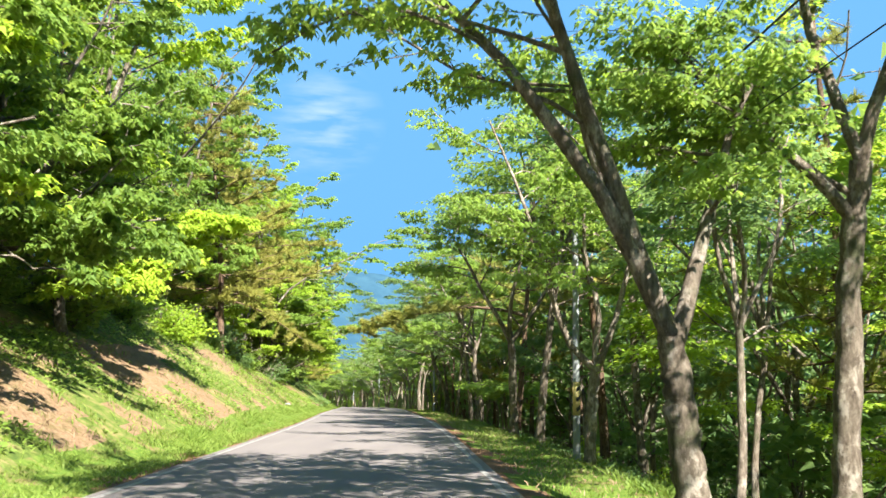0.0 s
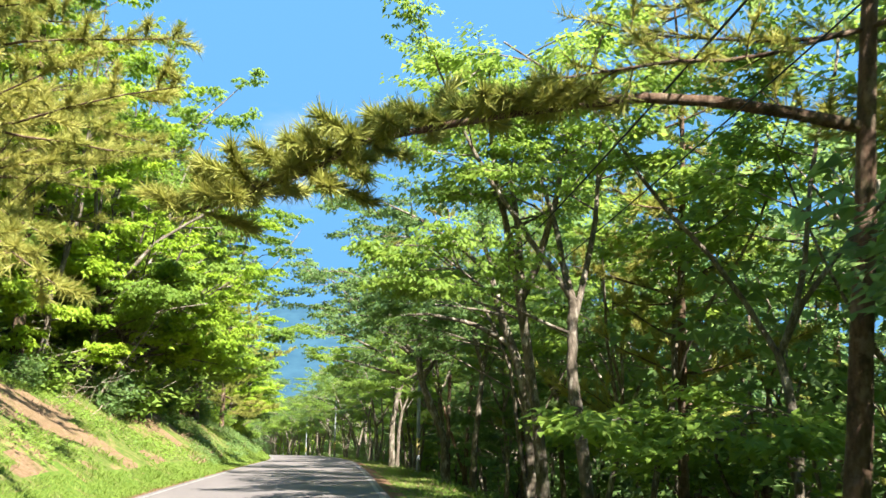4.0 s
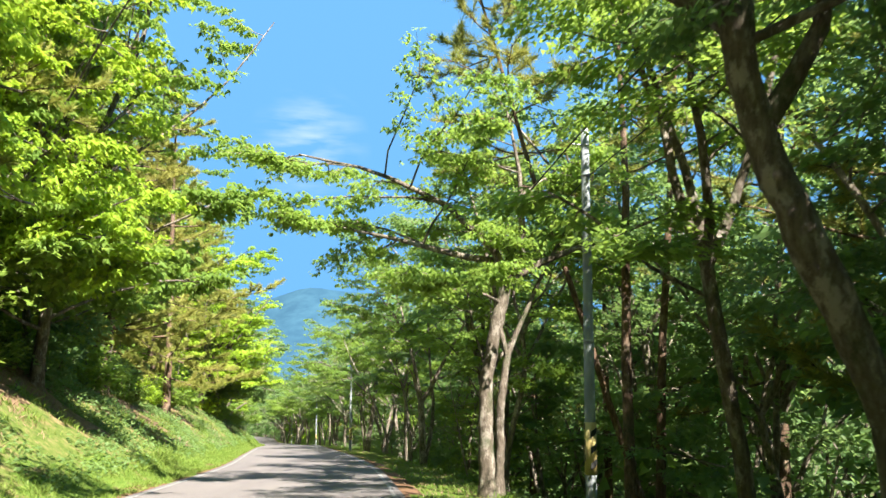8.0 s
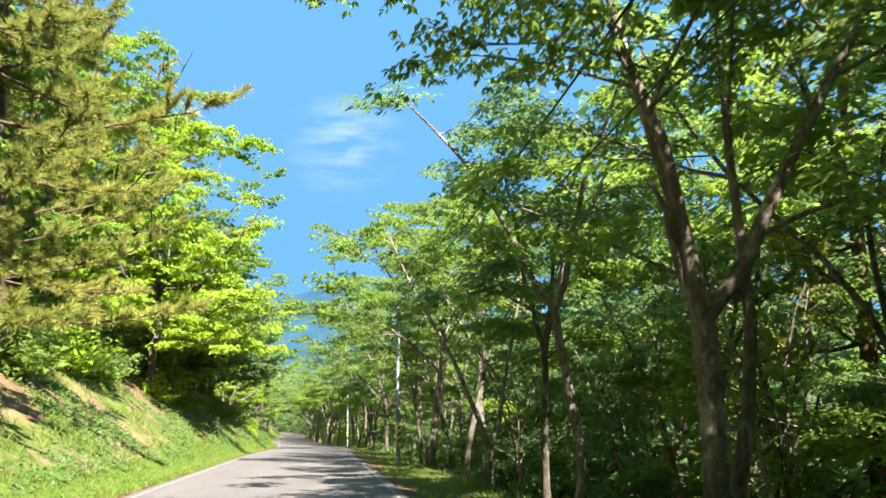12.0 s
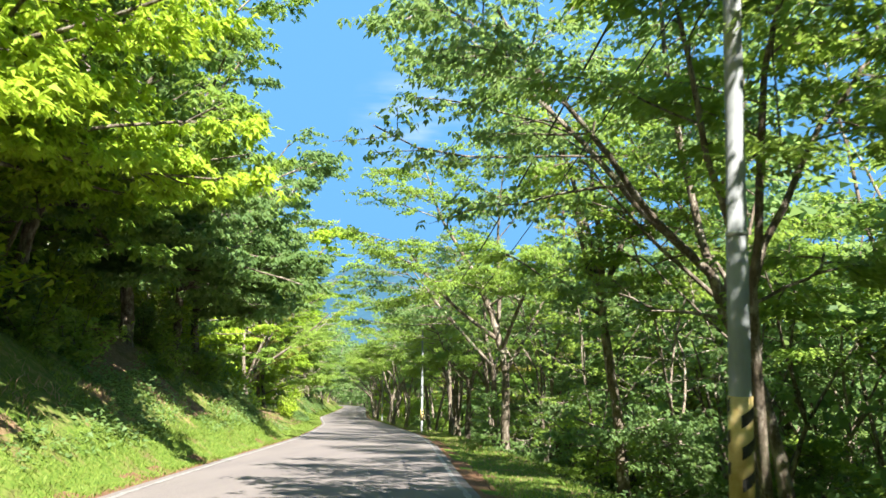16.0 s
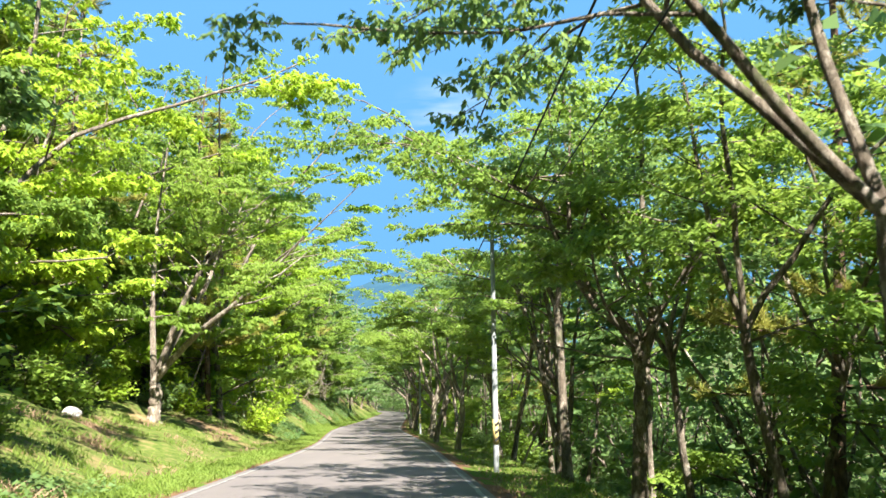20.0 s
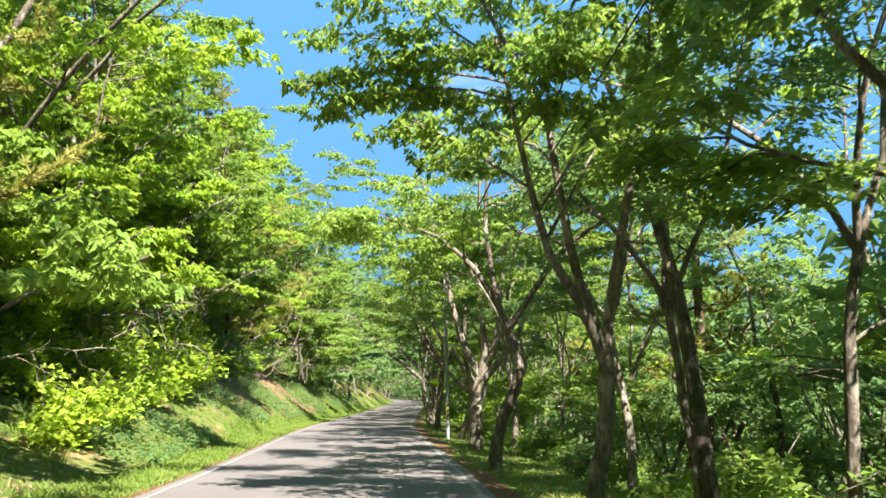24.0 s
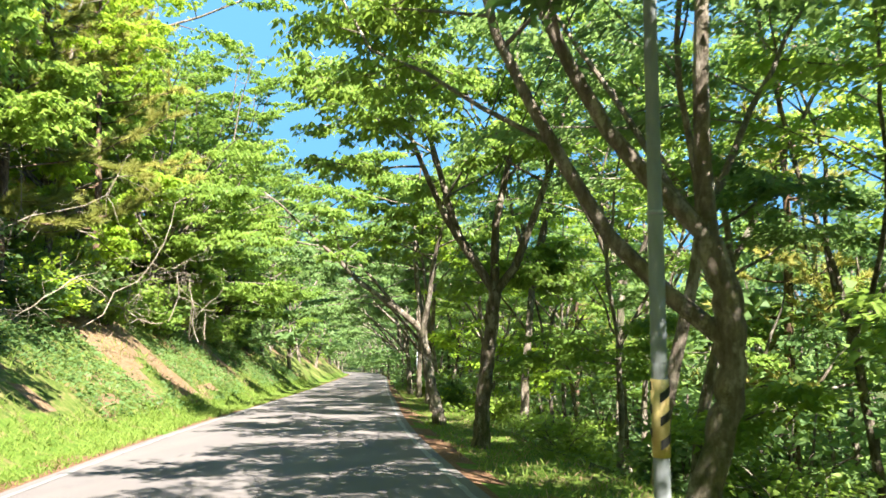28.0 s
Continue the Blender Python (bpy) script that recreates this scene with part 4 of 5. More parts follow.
def scatter(made, label, category, group, name, y0, y1, u0, u1, gap, sizes, clear=2.2, tries=30, wood="trunk", crown="crown", free=False):
    """Stands trees of some kinds over a stretch, no closer than gap."""
    first, placed = {}, []
    want = int((y1 - y0) * abs(u1 - u0) / (gap * gap * 1.5))
    for _ in range(want):
        for _ in range(tries):
            y, u = RNG.uniform(y0, y1), RNG.uniform(u0, u1)
            if (free or allowed(y, u)) and all((y - a) ** 2 + (u - b) ** 2 > gap * gap for a, b in placed) and all((y - a) ** 2 + (u - b) ** 2 > clear * clear for a, b in KEY):
                break
        else:
            continue
        placed.append((y, u))
        k = RNG.randrange(len(made))
        turn, size = RNG.uniform(0, 360), RNG.uniform(*sizes)
        if k in first:
            again(first[k], y, u, turn, size)
        else:
            first[k] = stand(name, made[k], label, category, y, u, turn, size, group, wood, crown)
    return placed


def far_woods(name, label, seed, y0, y1, u0, u1, gap, leaf, tall, size=0.4, fork=3.5, n=1700):
    """The wood behind the nearer trees, as one mass of trunks and leaves."""
    rng = np.random.default_rng(seed)
    protos = [tree_meshes(seed + i, tall + i, 0.13, fork + 0.3 * i, None, (0, 0), n, size, None, None, side=3, low=0.3, clear=False, plain=True, wide=0.65, raw=True, flat=0.3) for i in range(4)]
    packs = []
    for wood, crown in protos:
        stem, leafy = np.concatenate(wood.f), np.concatenate(crown.f)
        stem = np.concatenate([stem[:, :3], stem[:, [0, 2, 3]]])
        base = np.concatenate(wood.v)
        packs.append((np.concatenate([base, np.concatenate(crown.v)]), np.concatenate([stem, leafy + len(base)]), np.repeat((0, 1), (len(stem), len(leafy)))))
    whole, idx = Acc(), []
    for y in np.arange(y0, y1, gap):
        for u in np.arange(min(u0, u1), max(u0, u1), gap):
            yy, uu = y + rng.uniform(-0.42, 0.42) * gap, u + rng.uniform(-0.42, 0.42) * gap
            p = spot(yy, uu)
            a, s = rng.uniform(0, 2 * math.pi), rng.uniform(0.8, 1.25)
            m = np.array(((math.cos(a), -math.sin(a), 0), (math.sin(a), math.cos(a), 0), (0, 0, 1))) * s
            v, f, k = packs[int(rng.integers(0, 4))]
            whole.add(v @ m.T + np.array(p), f)
            idx.append(k)
    tagged(new(name, whole.mesh(name, BARK, leaf, index=np.concatenate(idx))), label, "woods", "", "stuff")


far_woods("far_woods", "open broadleaved wood below the road", 40, -12, 26, 19, 46, 8.0, LEAF, 11)
far_woods("far_woods", "dense shady wood below the road", 43, 26, 190, 15.5, 38, 5.0, LEAF_DARK, 13, 0.42, 2.2, 1500)
far_woods("far_woods", "broadleaved wood falling away below the road", 48, 190, 330, 17, 40, 6.4, LEAF_DARK, 12, 0.42, 2.0, 1500)
far_woods("far_woods", "dense broadleaved wood climbing the hill above the bank", 50, -12, 270, -29, -13.4, 5.4, LEAF, 15, 0.42, 3.5, 1600)
# far trees in LEAF_DARK: the shade over the road is in their colour
far_woods("far_woods", "leafy trees where the road bends away", 60, 264, 425, -17, -5, 5.0, LEAF_DARK, 13, 0.5, 3.4, 900)
far_woods("far_woods", "leafy trees beside the far road", 70, 300, 430, 5.0, 22, 5.4, LEAF_DARK, 13, 0.5, 3.4, 900)
far_woods("far_woods", "low leafy thicket where the road bends away", 80, 262, 345, 5.6, 10, 2.6, LEAF_DARK, 3, 0.28, 0.5, 420)
far_woods("far_woods", "shady undergrowth in the wood below the road", 85, 26, 262, 13, 24, 4.0, LEAF_DARK, 3, 0.28, 0.5, 420)
far_woods("far_woods", "low leafy thicket at the foot of the far bank", 90, 256, 340, -11, -5.4, 2.8, LEAF, 3, 0.28, 0.5, 420)

edge_kind = kinds(4, lambda i: tree_meshes(250 + i, 9.6 + i % 3, 0.10 + 0.02 * (i % 3), 3.8 + 0.5 * (i % 3), None, (RNG.uniform(-0.08, 0.08), 0), 14000, 0.135, (LEAF, LEAF_DARK)[i % 2], (BARK, BARK_PALE)[i % 2], side=1, low=0.9, plain=True, wide=0.62, twigs=False, ring=3))
mid = kinds(6, lambda i: tree_meshes(300 + i, 12 + i % 3, 0.09 + 0.02 * (i % 3), 4.0 + 0.7 * (i % 3), None, (RNG.uniform(-0.08, 0.08), 0), 13000, 0.165, (LEAF, LEAF_DARK, LEAF_DARK)[i % 3], (BARK, BARK_PALE, BARK)[i % 3], side=2, low=0.6, clear=False, plain=True, wide=0.65, twigs=False, ring=3))
left_kind = kinds(5, lambda i: tree_meshes(500 + i, 16 + i % 3, 0.15, 3.2 + 0.5 * (i % 3), None, (0.0, 0), 46000, 0.175, (LEAF_BRIGHT, LEAF, LEAF)[i % 3], BARK, side=10, low=0.3, reach=0.34, clear=False, plain=True, wide=0.55, twigs=False, ring=3, fan=5))
# brighter leaves here paint sun shining through the crowns
light_kind = kinds(3, lambda i: tree_meshes(350 + i, 12 + i % 3, 0.10, 3.2 + 0.7 * i, None, (RNG.uniform(-0.08, 0.08), 0), 11000, 0.165, (LEAF_BRIGHT, LEAF)[i % 2], (BARK, BARK_PALE)[i % 2], side=3, low=0.7, clear=False, plain=True, wide=0.65, twigs=False, ring=3))
leafy_kind = kinds(3, lambda i: tree_meshes(450 + i, 8 + i, 0.07, 1.6 + 0.4 * i, None, (RNG.uniform(-0.08, 0.08), 0), 16000, 0.115, (LEAF, LEAF_DARK, LEAF_DARK)[i], (BARK, BARK_PALE)[i % 2], side=10, low=0.3, clear=False, plain=True, wide=0.6, twigs=False, ring=3, fan=5, flat=0.85))
pines = kinds(3, lambda i: pine_meshes(600 + i, 17 + 1.5 * i, 0.18 + 0.02 * i, 0.25, 15000, size=0.25, reach=3.8, width=0.10))
bushes = kinds(4, lambda i: shrub_meshes(700 + i, 1.5, 1600, 0.13, (LEAF, LEAF_DARK, LEAF_BRIGHT, LEAF)[i]))

scatter(edge_kind, LABEL_NEAR, "tree", "trees along the verge", "tree", -4, 275, 5.6, 8.0, 3.6, (0.85, 1.15), 2.6)
scatter(mid, LABEL_NEAR, "tree", "trees in the wood", "tree", 26, 102, 8.4, 17, 4.2, (0.9, 1.25))
scatter(mid, LABEL_NEAR, "tree", "trees in the wood", "tree", 102, 196, 8.4, 17, 5.2, (0.9, 1.2))
scatter(mid, LABEL_NEAR, "tree", "trees in the wood", "tree", 128, 168, 11.5, 17.5, 3.8, (0.9, 1.2))
scatter(leafy_kind, "young tree with layered sunlit leaves down to the ground", "tree", "young trees", "tree", 142, 160, 7.0, 13, 3.6, (0.75, 1.15), 2.0, 30, "trunk", "crown", True)
scatter(leafy_kind, "young tree with layered sunlit leaves down to the ground", "tree", "young trees", "tree", 100, 126, 7.0, 12, 5.0, (0.6, 0.9), 2.0, 30, "trunk", "crown", True)
scatter(light_kind, "slender sunlit tree with yellow-green leaves", "tree", "trees in the wood", "tree", -4, 26, 8.4, 17, 4.8, (0.8, 1.1))
scatter(light_kind, "slender sunlit tree with yellow-green leaves", "tree", "trees in the wood", "tree", 196, 275, 7.5, 17, 4.9, (0.8, 1.1))
scatter(mid, LABEL_NEAR, "tree", "trees in the wood", "tree", 196, 268, 9.5, 17, 6.5, (0.85, 1.15))
scatter(edge_kind[1:2], "dark slender tree in the shady wood", "tree", "trees in the wood", "tree", 56, 126, 8.2, 14, 4.3, (0.8, 1.05))
scatter(pines, LABEL_PINE, "pine", "pines in the wood", "pine_tree", 5, 275, 9, 20, 11, (0.85, 1.1))
scatter(left_kind, "sunlit green tree on the hillside", "tree", "trees on the bank", "tree", 0, 262, -13.5, -7.2, 3.1, (0.9, 1.3), 2.6)
scatter(pines, LABEL_PINE, "pine", "pines on the hill", "pine_tree", 4, 262, -13.5, -7.6, 6.5, (0.9, 1.15))
scatter(bushes, "leafy green bush among the trees", "bush", "bushes", "bush", 0, 40, 8.4, 15, 4.6, (0.5, 1.2), 1.0, 30, "stem", "foliage", True)
scatter(bushes, "leafy green bush among the trees", "bush", "bushes", "bush", 104, 270, 8.4, 15, 4.6, (0.5, 1.2), 1.0, 30, "stem", "foliage", True)
scatter(bushes, "leafy green bush on the bank", "bush", "bushes", "bush", 0, 62, -11.8, -9.2, 2.0, (0.8, 2.0), 1.0, 30, "stem", "foliage", True)
scatter(bushes, "leafy green bush on the bank", "bush", "bushes", "bush", 62, 166, -11.5, -7.4, 2.2, (0.8, 2.3), 1.0, 30, "stem", "foliage", True)
scatter(bushes, "leafy green bush on the bank", "bush", "bushes", "bush", 190, 262, -11.5, -7.4, 2.2, (0.8, 2.3), 1.0, 30, "stem", "foliage", True)
scatter(bushes, "leafy green bush on the bank", "bush", "bushes", "bush", 166, 190, -12.5, -9.8, 2.2, (0.8, 2.3), 1.0, 30, "stem", "foliage", True)
scatter(bushes, "leafy green bush at the bend of the road", "bush", "bushes", "bush", 256, 290, 5.4, 13, 2.2, (0.9, 1.7), 0.8, 30, "stem", "foliage", True)
scatter(bushes[2:3], "bright yellow-green bush spilling down the bank", "bush", "bushes", "bush", 194, 214, -9.4, -5.8, 1.7, (1.0, 2.2), 1.0, 40, "stem", "foliage", True)
scatter(bushes, "leafy green bush on the steep bank", "bush", "bushes", "bush", 210, 256, -9.8, -7.2, 1.8, (0.7, 1.7), 1.0, 40, "stem", "foliage", True)
scatter(bushes, "dark leafy bush on the shaded bank", "bush", "bushes", "bush", 132, 166, -9.6, -5.8, 2.0, (0.6, 1.4), 1.0, 40, "stem", "foliage", True)
scatter(bushes, "leafy green bush among the trees", "bush", "bushes", "bush", 192, 258, 6.0, 15, 2.6, (0.7, 1.5), 1.0, 30, "stem", "foliage", True)


# ---- utility poles and cables ----
CONCRETE = Mat("pole_concrete", 0.8, 0, 0.3)
CONCRETE.colour(CONCRETE.ramp(CONCRETE.noise(6, 5, 0.7, (1, 1, 0.3)), (0.3, (0.164, 0.177, 0.184)), (0.6, (0.236, 0.250, 0.256)), (0.8, (0.295, 0.302, 0.302)))).bump(CONCRETE.noise(60, 3), 0.3, 0.004)
YELLOW = Mat("faded_yellow_sleeve", 0.55, 0, 0.4)
YELLOW.colour(YELLOW.ramp(YELLOW.noise(10, 5, 0.7), (0.3, (0.44, 0.31, 0.10)), (0.6, (0.56, 0.44, 0.19)), (0.8, (0.58, 0.50, 0.30))))
BLACK = Mat("black_stripe", 0.55, 0, 0.4)
BLACK.colour(BLACK.ramp(BLACK.noise(9, 4), (0.3, (0.012, 0.012, 0.012)), (0.7, (0.035, 0.033, 0.03))))
STEEL = Mat("galvanised_steel", 0.5, 0.8, 0.5)
STEEL.colour(STEEL.ramp(STEEL.noise(12, 4), (0.3, (0.25, 0.26, 0.27)), (0.7, (0.45, 0.46, 0.47))))
RUBBER = Mat("black_cable", 0.6, 0, 0.3)
RUBBER.colour(RUBBER.ramp(RUBBER.noise(3, 3), (0.3, (0.012, 0.012, 0.013)), (0.7, (0.03, 0.03, 0.03))))


def ring_band(r, z0, z1, sides=20):
    acc = Acc()
    tube(acc, [(0, 0, z0), (0, 0, z0 + 0.001), (0, 0, z1 - 0.001), (0, 0, z1)], (r - 0.02, r, r, r - 0.02), sides)
    return acc


def slant(r, z0, rise, high, start, turn, sides=14):
    """A black patch that climbs part of the way round the sleeve."""
    t = np.linspace(0, 1, sides + 1)
    a = radians(start) + t * radians(turn)
    z = z0 + rise * t
    v = np.concatenate([np.stack([r * np.cos(a), r * np.sin(a), z], 1), np.stack([r * np.cos(a), r * np.sin(a), z + high], 1)])
    i = np.arange(sides)
    acc = Acc()
    acc.add(v, np.stack([i, i + 1, sides + 2 + i, sides + 1 + i], 1))
    return acc


def utility_pole(y, u, high, radius=0.1, low=0.8, long=0.9):
    ob = new("utility_pole")
    p = spot(y, u)
    road_z = float(centre(y)[1])
    ob.matrix_basis = Matrix.Translation((p.x, p.y, p.z))
    tagged(ob, "grey concrete utility pole with yellow and black warning stripes", "utility pole", "utility poles")
    top = high + road_z - p.z
    joint = low + long + 1.4
    acc = Acc()
    tube(acc, [(0, 0, -0.4), (0, 0, 0), (0, 0, joint - 0.004), (0, 0, joint), (0, 0, top * 0.7), (0, 0, top), (0, 0, top + 0.01)], (radius, radius, radius * 0.93, radius * 0.87, radius * 0.8, radius * 0.72, 0.005), 20)
    part("shaft", acc.mesh("shaft", CONCRETE.m, smooth=True), ob)
    sleeve = part("sleeve", ring_band(radius + 0.006, low, low + long).mesh("sleeve", YELLOW.m, smooth=True), ob, "faded yellow reflective sleeve")
    for k in range(3):
        for s in (-100, 80):
            part("stripe", slant(radius + 0.010, low + long * (0.10 + 0.30 * k), radius * 1.5, radius * 1.1, s, 125).mesh("stripe", BLACK.m, smooth=True), sleeve, "black slanting stripe")
    for z, r in ((top - 0.35, 0.76), (top - 0.9, 0.78), (joint, 0.93)):
        part("band", ring_band(radius * r + 0.006, z, z + 0.04).mesh("band", STEEL.m, smooth=True), ob, "steel clamp band")
    arm = Acc()
    tube(arm, [(0.02, 0, top - 0.33), (-0.18, 0, top - 0.30), (-0.26, 0, top - 0.30)], (0.016, 0.016, 0.016), 6)
    part("bracket", arm.mesh("bracket", STEEL.m), ob, "short steel cable bracket")
    return Vector((p.x, p.y, road_z + high)), p


# y, u, height over the road, radius, foot of the sleeve, its length
POLES = [(-28.0, 6.0, 6.8, 0.1, 1.0, 0.9), (22.9, 5.98, 6.8, 0.1, 1.2, 0.9), (77.2, 5.92, 6.8, 0.1, 1.05, 0.9), (128.1, 4.42, 6.8, 0.1, 0.85, 0.9), (174.9, 3.95, 6.8, 0.08, 0.8, 0.7), (212.0, 3.85, 7.0, 0.072, 0.85, 0.66), (258.0, 4.6, 6.8, 0.075, 0.8, 0.66)]
tops = []
for y, u, *size in POLES:
    t, foot = utility_pole(y, u, *size)
    tops.append(t)


def cable(a, b, sag, r):
    t = np.linspace(0, 1, 25)
    p = np.array(a)[None] * (1 - t)[:, None] + np.array(b)[None] * t[:, None]
    p[:, 2] -= sag * 4 * t * (1 - t)
    acc = Acc()
    tube(acc, p, np.full(25, r), 6)
    tagged(new("overhead_cable", acc.mesh("overhead_cable", RUBBER.m, smooth=True)), "black overhead cable slung between utility poles", "cable", "overhead cables")


for a, b in zip(tops, tops[1:]):
    cable(a + Vector((-0.26, 0, -0.30)), b + Vector((-0.26, 0, -0.30)), 0.75, 0.016)
    cable(a + Vector((0.07, 0, -0.88)), b + Vector((0.07, 0, -0.88)), 0.95, 0.010)


# ---- grass, weeds, stones ----
def grass(name, y0, y1, u0, u1, n, tall, mat, label, seed, bunch=0.0, wide=0.016):
    rng = np.random.default_rng(seed)
    y = rng.uniform(y0, y1, n)
    u = rng.uniform(u0, u1, n)
    if bunch:
        m = max(1, n // 60)
        cy, cu = rng.uniform(y0, y1, m), rng.uniform(u0, u1, m)
        k = rng.integers(0, m, n)
        y, u = cy[k] + rng.normal(0, bunch, n), np.clip(cu[k] + rng.normal(0, bunch, n), min(u0, u1), max(u0, u1))
    keep = ~worn(u, y) | (rng.uniform(0, 1, n) < 0.22)
    y, u = y[keep], u[keep]
    n = len(y)
    x, z, s = centre(y)
    w = np.sqrt(1 + s ** 2)
    base = np.stack([x + u * w, y, z + land(u, y) - 0.01], 1)
    h = (tall * rng.uniform(0.5, 1.3, n) * (0.75 + 0.35 * wobble(base[:, 0], y, 3.1, 2)))[:, None]
    lean = np.stack([rng.normal(0, 0.45, n), rng.normal(0, 0.45, n), np.ones(n)], 1)
    a = rng.uniform(0, 2 * math.pi, n)
    side = np.stack([np.cos(a), np.sin(a), 0 * a], 1) * (wide * rng.uniform(0.6, 1.5, n))[:, None]
    mid = base + lean * h * 0.5
    tip = base + lean * h * np.array((1.6, 1.6, 0.92))
    acc = Acc()
    acc.add(np.stack([base, mid - side, tip, mid + side], 1).reshape(-1, 3), np.arange(4 * n).reshape(-1, 4))
    tagged(new(name, acc.mesh(name, mat)), label, "grass", "", "stuff")


grass("verge_grass", 2, 275, -4.4, -2.95, 100000, 0.15, GRASS, "bright short grass along the road edge by the bank", 1, 0.0, 0.009)
grass("dry_verge_grass", 2, 275, 3.2, 6.0, 18000, 0.11, STRAW, "short dry grass on the verge beside the wood", 6, 0.0, 0.009)
grass("verge_grass", 2, 275, 3.35, 5.8, 40000, 0.13, GRASS, "short grass on the verge beside the wood", 2, 0.0, 0.009)
grass("bank_grass", 2, 275, -9.5, -3.9, 60000, 0.26, GRASS, "tall grass tufts on the bank", 3, 0.28, 0.012)
grass("dry_grass", 2, 275, -9.5, -4.2, 16000, 0.28, STRAW, "dry straw-coloured grass on the bank", 4, 0.25, 0.011)
grass("wood_edge_grass", 2, 275, 5.0, 8.5, 16000, 0.26, GRASS, "long grass at the edge of the wood", 5, 0.3, 0.014)


def weeds(y0, y1, u0, u1, n, tall, size, mat, label, seed):
    """Leafy low plants that creep over the ground in patches."""
    rng = np.random.default_rng(seed)
    y, u = rng.uniform(y0, y1, n), rng.uniform(u0, u1, n)
    lush = wobble(u * 0.8, y * 0.7, 1.9, seed) + 0.35 * wobble(u, y, 0.6, seed + 2)
    keep = (lush > -0.12) & ~worn(u, y)
    y, u, lush = y[keep], u[keep], lush[keep]
    x, z, s = centre(y)
    up = tall * (0.25 + 0.9 * np.clip(lush, 0, 1)) * rng.uniform(0.05, 1.0, len(y))
    acc = Acc()
    leaves(rng, acc, np.stack([x + u * np.sqrt(1 + s ** 2), y, z + land(u, y) + up], 1), size, 0.6, 0.6, True)
    tagged(new("weeds", acc.mesh("weeds", mat)), label, "weeds", "", "stuff")


weeds(2, 70, -9.8, -4.6, 22000, 0.5, 0.12, LEAF, "low leafy weeds in patches on the bank", 11)
# weeds coloured darker to hold the bank's shade
weeds(70, 166, -9.8, -3.9, 60000, 0.6, 0.12, LEAF_DARK, "leafy weeds and creepers over the shady bank", 12)
weeds(196, 275, -9.8, -4.1, 52000, 0.7, 0.13, LEAF_DARK, "leafy weeds and creepers over the steep bank", 13)
weeds(2, 260, 6.2, 13.0, 60000, 0.4, 0.13, LEAF_DARK, "low shade plants on the forest floor", 14)


def boulder(y, u, size, seed, label):
    rng = np.random.default_rng(seed)
    bm = bmesh.new()
    bmesh.ops.create_icosphere(bm, subdivisions=3, radius=1)
    for v in bm.verts:
        k = 1 + 0.35 * noise.noise(v.co * 1.3 + Vector((seed, 0, 0))) + 0.12 * noise.noise(v.co * 4)
        v.co = Vector((v.co.x * 1.3, v.co.y, v.co.z * 0.75)) * k * size
    me = bpy.data.meshes.new("boulder")
    bm.to_mesh(me)
    bm.free()
    me.materials.append(STONE.m)
    ob = new("boulder", me)
    p = spot(y, u)
    ob.matrix_basis = Matrix.Translation((p.x, p.y, p.z + size * 0.25)) @ Euler((0, 0, rng.uniform(0, 6))).to_matrix().to_4x4()
    tagged(ob, label, "rock", "rocks")


STONE = Mat("pale_rock", 0.9, 0, 0.2)
STONE.colour(STONE.ramp(STONE.noise(4, 6, 0.7), (0.3, (0.131, 0.123, 0.115)), (0.5, (0.271, 0.254, 0.238)), (0.75, (0.410, 0.394, 0.369)))).bump(STONE.noise(18, 5), 0.7, 0.03)
boulder(197.3, -8.5, 0.42, 3, "pale grey boulder on the grassy bank")
boulder(47.0, -4.5, 0.16, 5, "small dark stone at the foot of the bank")
boulder(176.0, -9.4, 0.3, 8, "half-buried grey boulder on the bank")


# ---- dead wood ----
DEAD = bark_material("bleached_dead_wood", (0.131, 0.098, 0.074), (0.279, 0.221, 0.172), (0.410, 0.344, 0.279), (0.459, 0.394, 0.328))


def dead_tree(y, u, high, r0, lean, seed, label, n=16, mat=DEAD, turn=0):
    """A bare trunk with snapped twigs."""
    rng = np.random.default_rng(seed)
    ob = new("dead_tree")
    p = spot(y, u)
    ob.matrix_basis = Matrix.Translation((p.x, p.y, p.z)) @ Euler((0, 0, radians(turn))).to_matrix().to_4x4()
    tagged(ob, label, "dead tree", "dead wood")
    pts = bend(rng, (0, 0, -0.3), (lean[0], lean[1], 1), high, 10, 0.0, 0.05)
    acc = Acc()
    rad = np.linspace(r0, r0 * 0.25, 11)
    rad[0] *= 1.4
    tube(acc, pts, rad, 8)
    part("trunk", acc.mesh("trunk", mat, smooth=True), ob)
    for k in range(n):
        t = rng.uniform(0.2, 1.0) * 10
        i = int(min(t, 9))
        q = pts[i] + (pts[i + 1] - pts[i]) * (t - i)
        lp = bend(rng, q, aim(rng.uniform(0, 360), rng.uniform(-25, 35)), rng.uniform(0.5, 1.8), 5, -0.05, 0.22)
        acc = Acc()
        tube(acc, lp, np.linspace(0.022, 0.006, 6), 5)
        for _ in range(3):
            j = int(rng.integers(1, 5))
            tube(acc, bend(rng, lp[j], aim(rng.uniform(0, 360), rng.uniform(-30, 40)), rng.uniform(0.2, 0.6), 3, -0.05, 0.25), (0.009, 0.007, 0.005, 0.003), 4)
        part("dead_branch", acc.mesh("dead_branch", mat, smooth=True), ob)


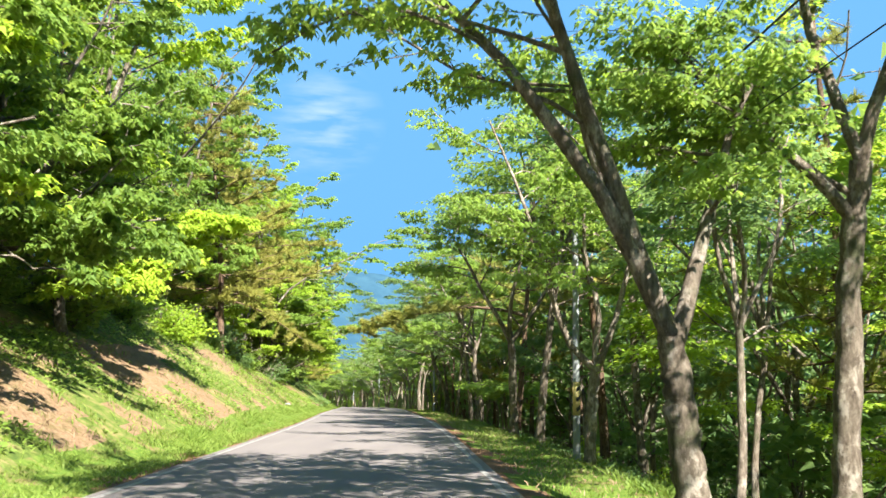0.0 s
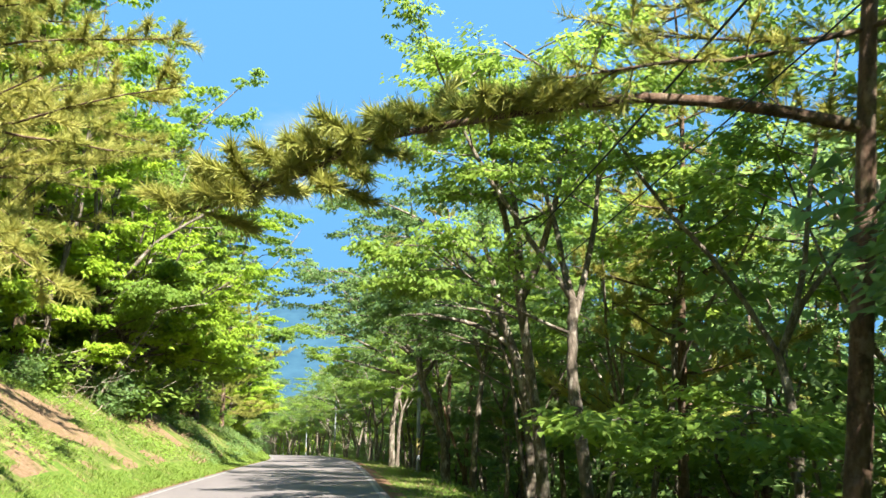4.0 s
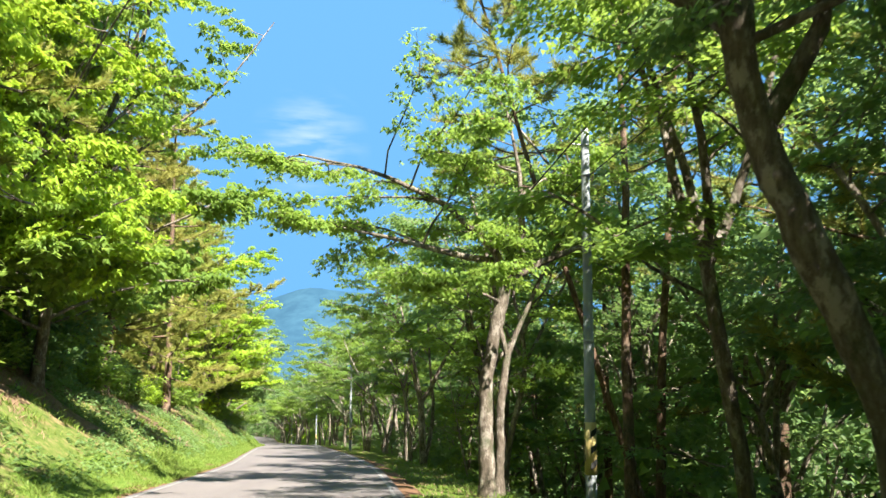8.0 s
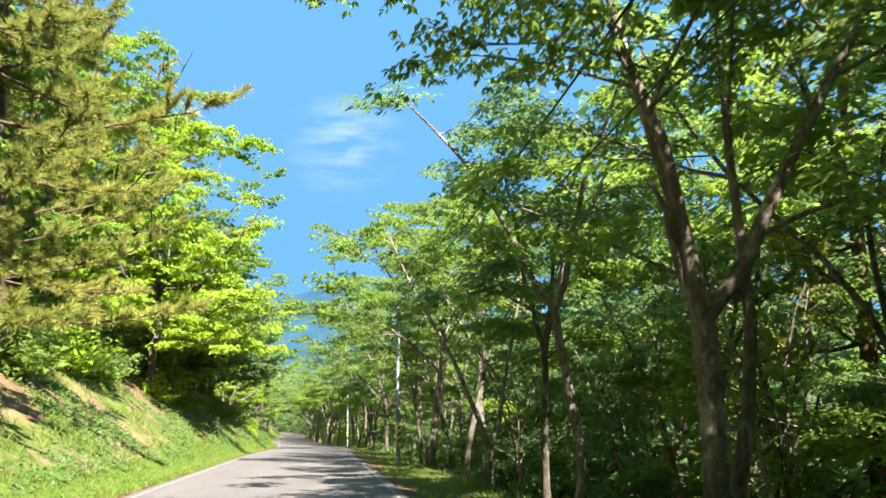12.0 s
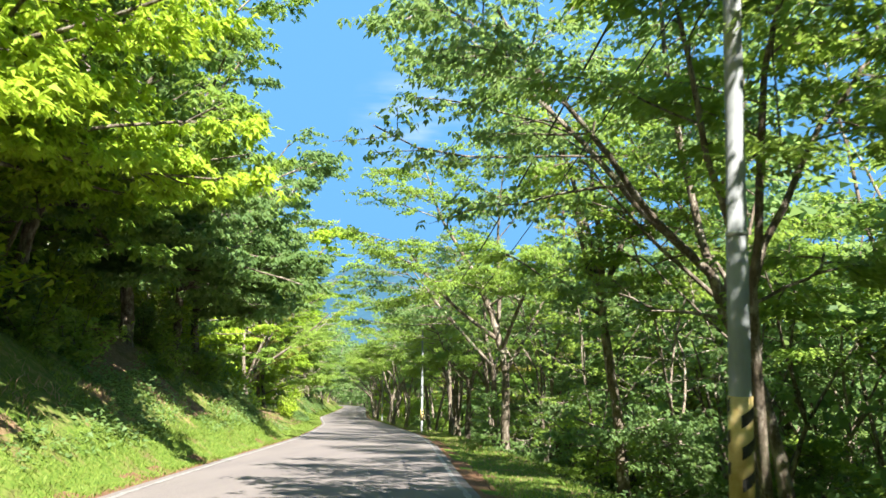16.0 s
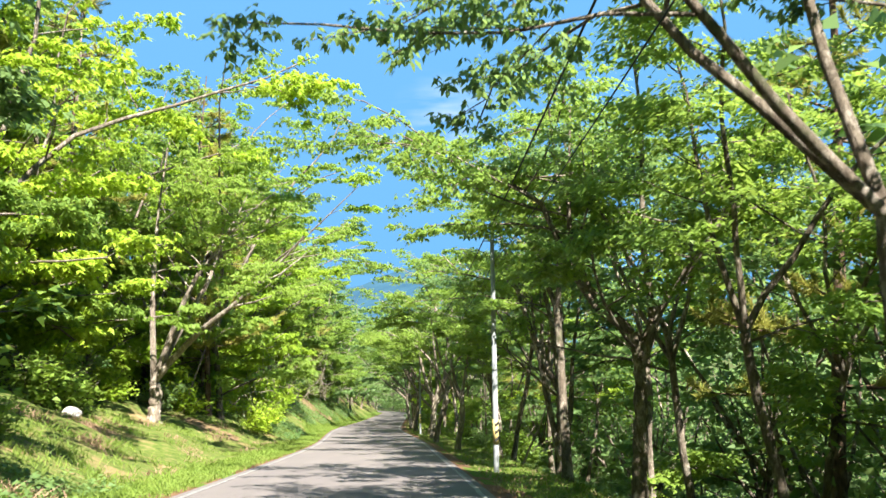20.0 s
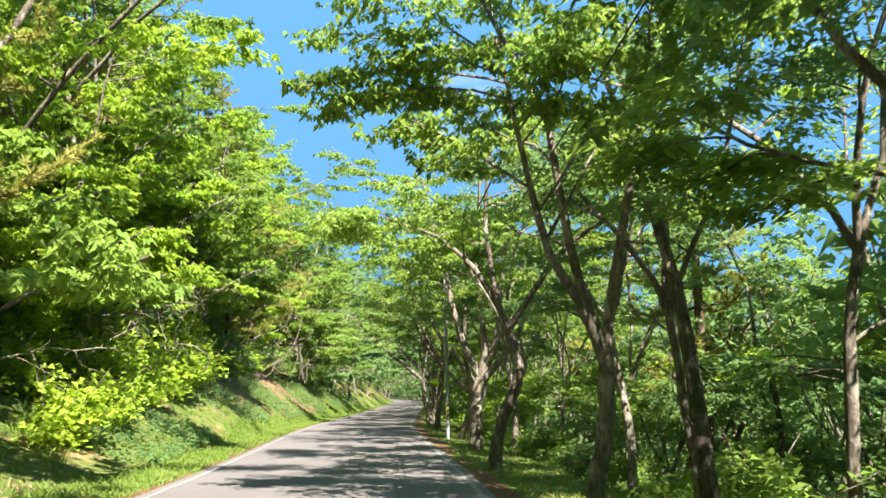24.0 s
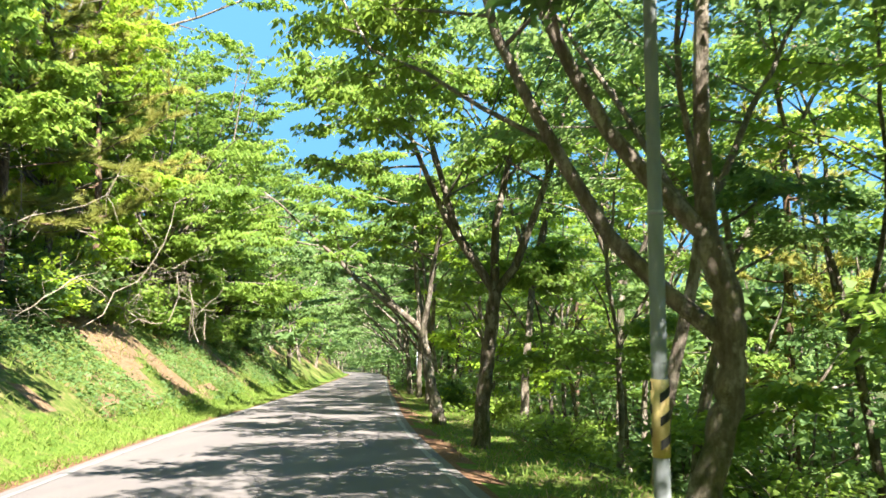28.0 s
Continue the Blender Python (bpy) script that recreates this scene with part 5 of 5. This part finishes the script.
def vine_tangle(y, u, low, high, wide, n, seed, label):
    """Dry climbers hanging from the trees of the bank down to the ground."""
    rng = np.random.default_rng(seed)
    ob = new("vine_tangle")
    p = spot(y, u)
    ob.matrix_basis = Matrix.Translation(p)
    tagged(ob, label, "vines", "dead wood")
    for k in range(n):
        a = (rng.normal(0, wide), rng.normal(0, wide), -0.15)
        lp = bend(rng, a, (rng.normal(0, 0.5), rng.normal(0, 0.5), 1), rng.uniform(low, high) * 1.3, 12, 0.06, 0.42)
        acc = Acc()
        tube(acc, lp, np.linspace(0.02, 0.006, 13), 4)
        for _ in range(16):
            j = int(rng.integers(3, 12))
            tube(acc, bend(rng, lp[j], aim(rng.uniform(0, 360), rng.uniform(-60, 30)), rng.uniform(0.5, 1.7), 5, -0.05, 0.45), np.linspace(0.008, 0.003, 6), 3)
        part("vine", acc.mesh("vine", DEAD, smooth=True), ob)


vine_tangle(199.0, -8.2, 4.0, 8.5, 1.1, 9, 5, "dry pinkish-tan climbers hanging over the bank")
vine_tangle(203.5, -7.8, 2.5, 6.5, 1.0, 7, 6, "dry tan climbers tangled on the bank")
vine_tangle(228.5, -7.6, 3.0, 7.5, 1.1, 7, 7, "dead brushwood hanging from the bank")
vine_tangle(239.0, -7.2, 2.0, 5.5, 1.0, 6, 8, "dead brushwood hanging from the bank")
vine_tangle(233.0, -7.8, 2.5, 6.5, 1.3, 9, 17, "dead brushwood and pale climbers on the steep bank")
vine_tangle(222.0, -8.0, 2.0, 5.5, 1.2, 7, 18, "dead brushwood hanging from the bank")
vine_tangle(62.0, -8.4, 2.0, 5.0, 1.0, 4, 9, "dead sticks and climbers under the trees of the bank")
vine_tangle(74.0, -8.0, 2.0, 5.0, 1.0, 4, 10, "dead sticks and climbers under the trees of the bank")
dead_tree(191.9, 6.2, 8.5, 0.17, (-0.05, 0), 31, "dark dead trunk with snapped side twigs", 20, BARK)
dead_tree(66.5, -8.3, 5.0, 0.06, (0.35, 0.1), 32, "slender leaning bleached stem on the bank", 8)
dead_tree(70.0, -8.6, 5.5, 0.06, (0.25, 0.2), 33, "slender leaning bleached stem on the bank", 8)
dead_tree(140.5, -9.0, 5.0, 0.09, (0.5, 0.0), 34, "pale leaning dead stem on the shaded bank", 8)
dead_tree(190.0, -9.3, 5.0, 0.07, (0.3, 0.1), 35, "pale dead stem among the bushes of the bank", 9)
dead_tree(214.0, -7.6, 4.5, 0.06, (0.35, 0.0), 36, "pale dead stem among the bushes of the bank", 9)
dead_tree(104.5, 8.4, 6.0, 0.06, (-0.3, 0.1), 38, "thin pale dead stem leaning in the wood", 6)
dead_tree(186.0, 6.2, 5.0, 0.05, (0.5, 0.1), 39, "thin dead stick leaning in the wood", 5)
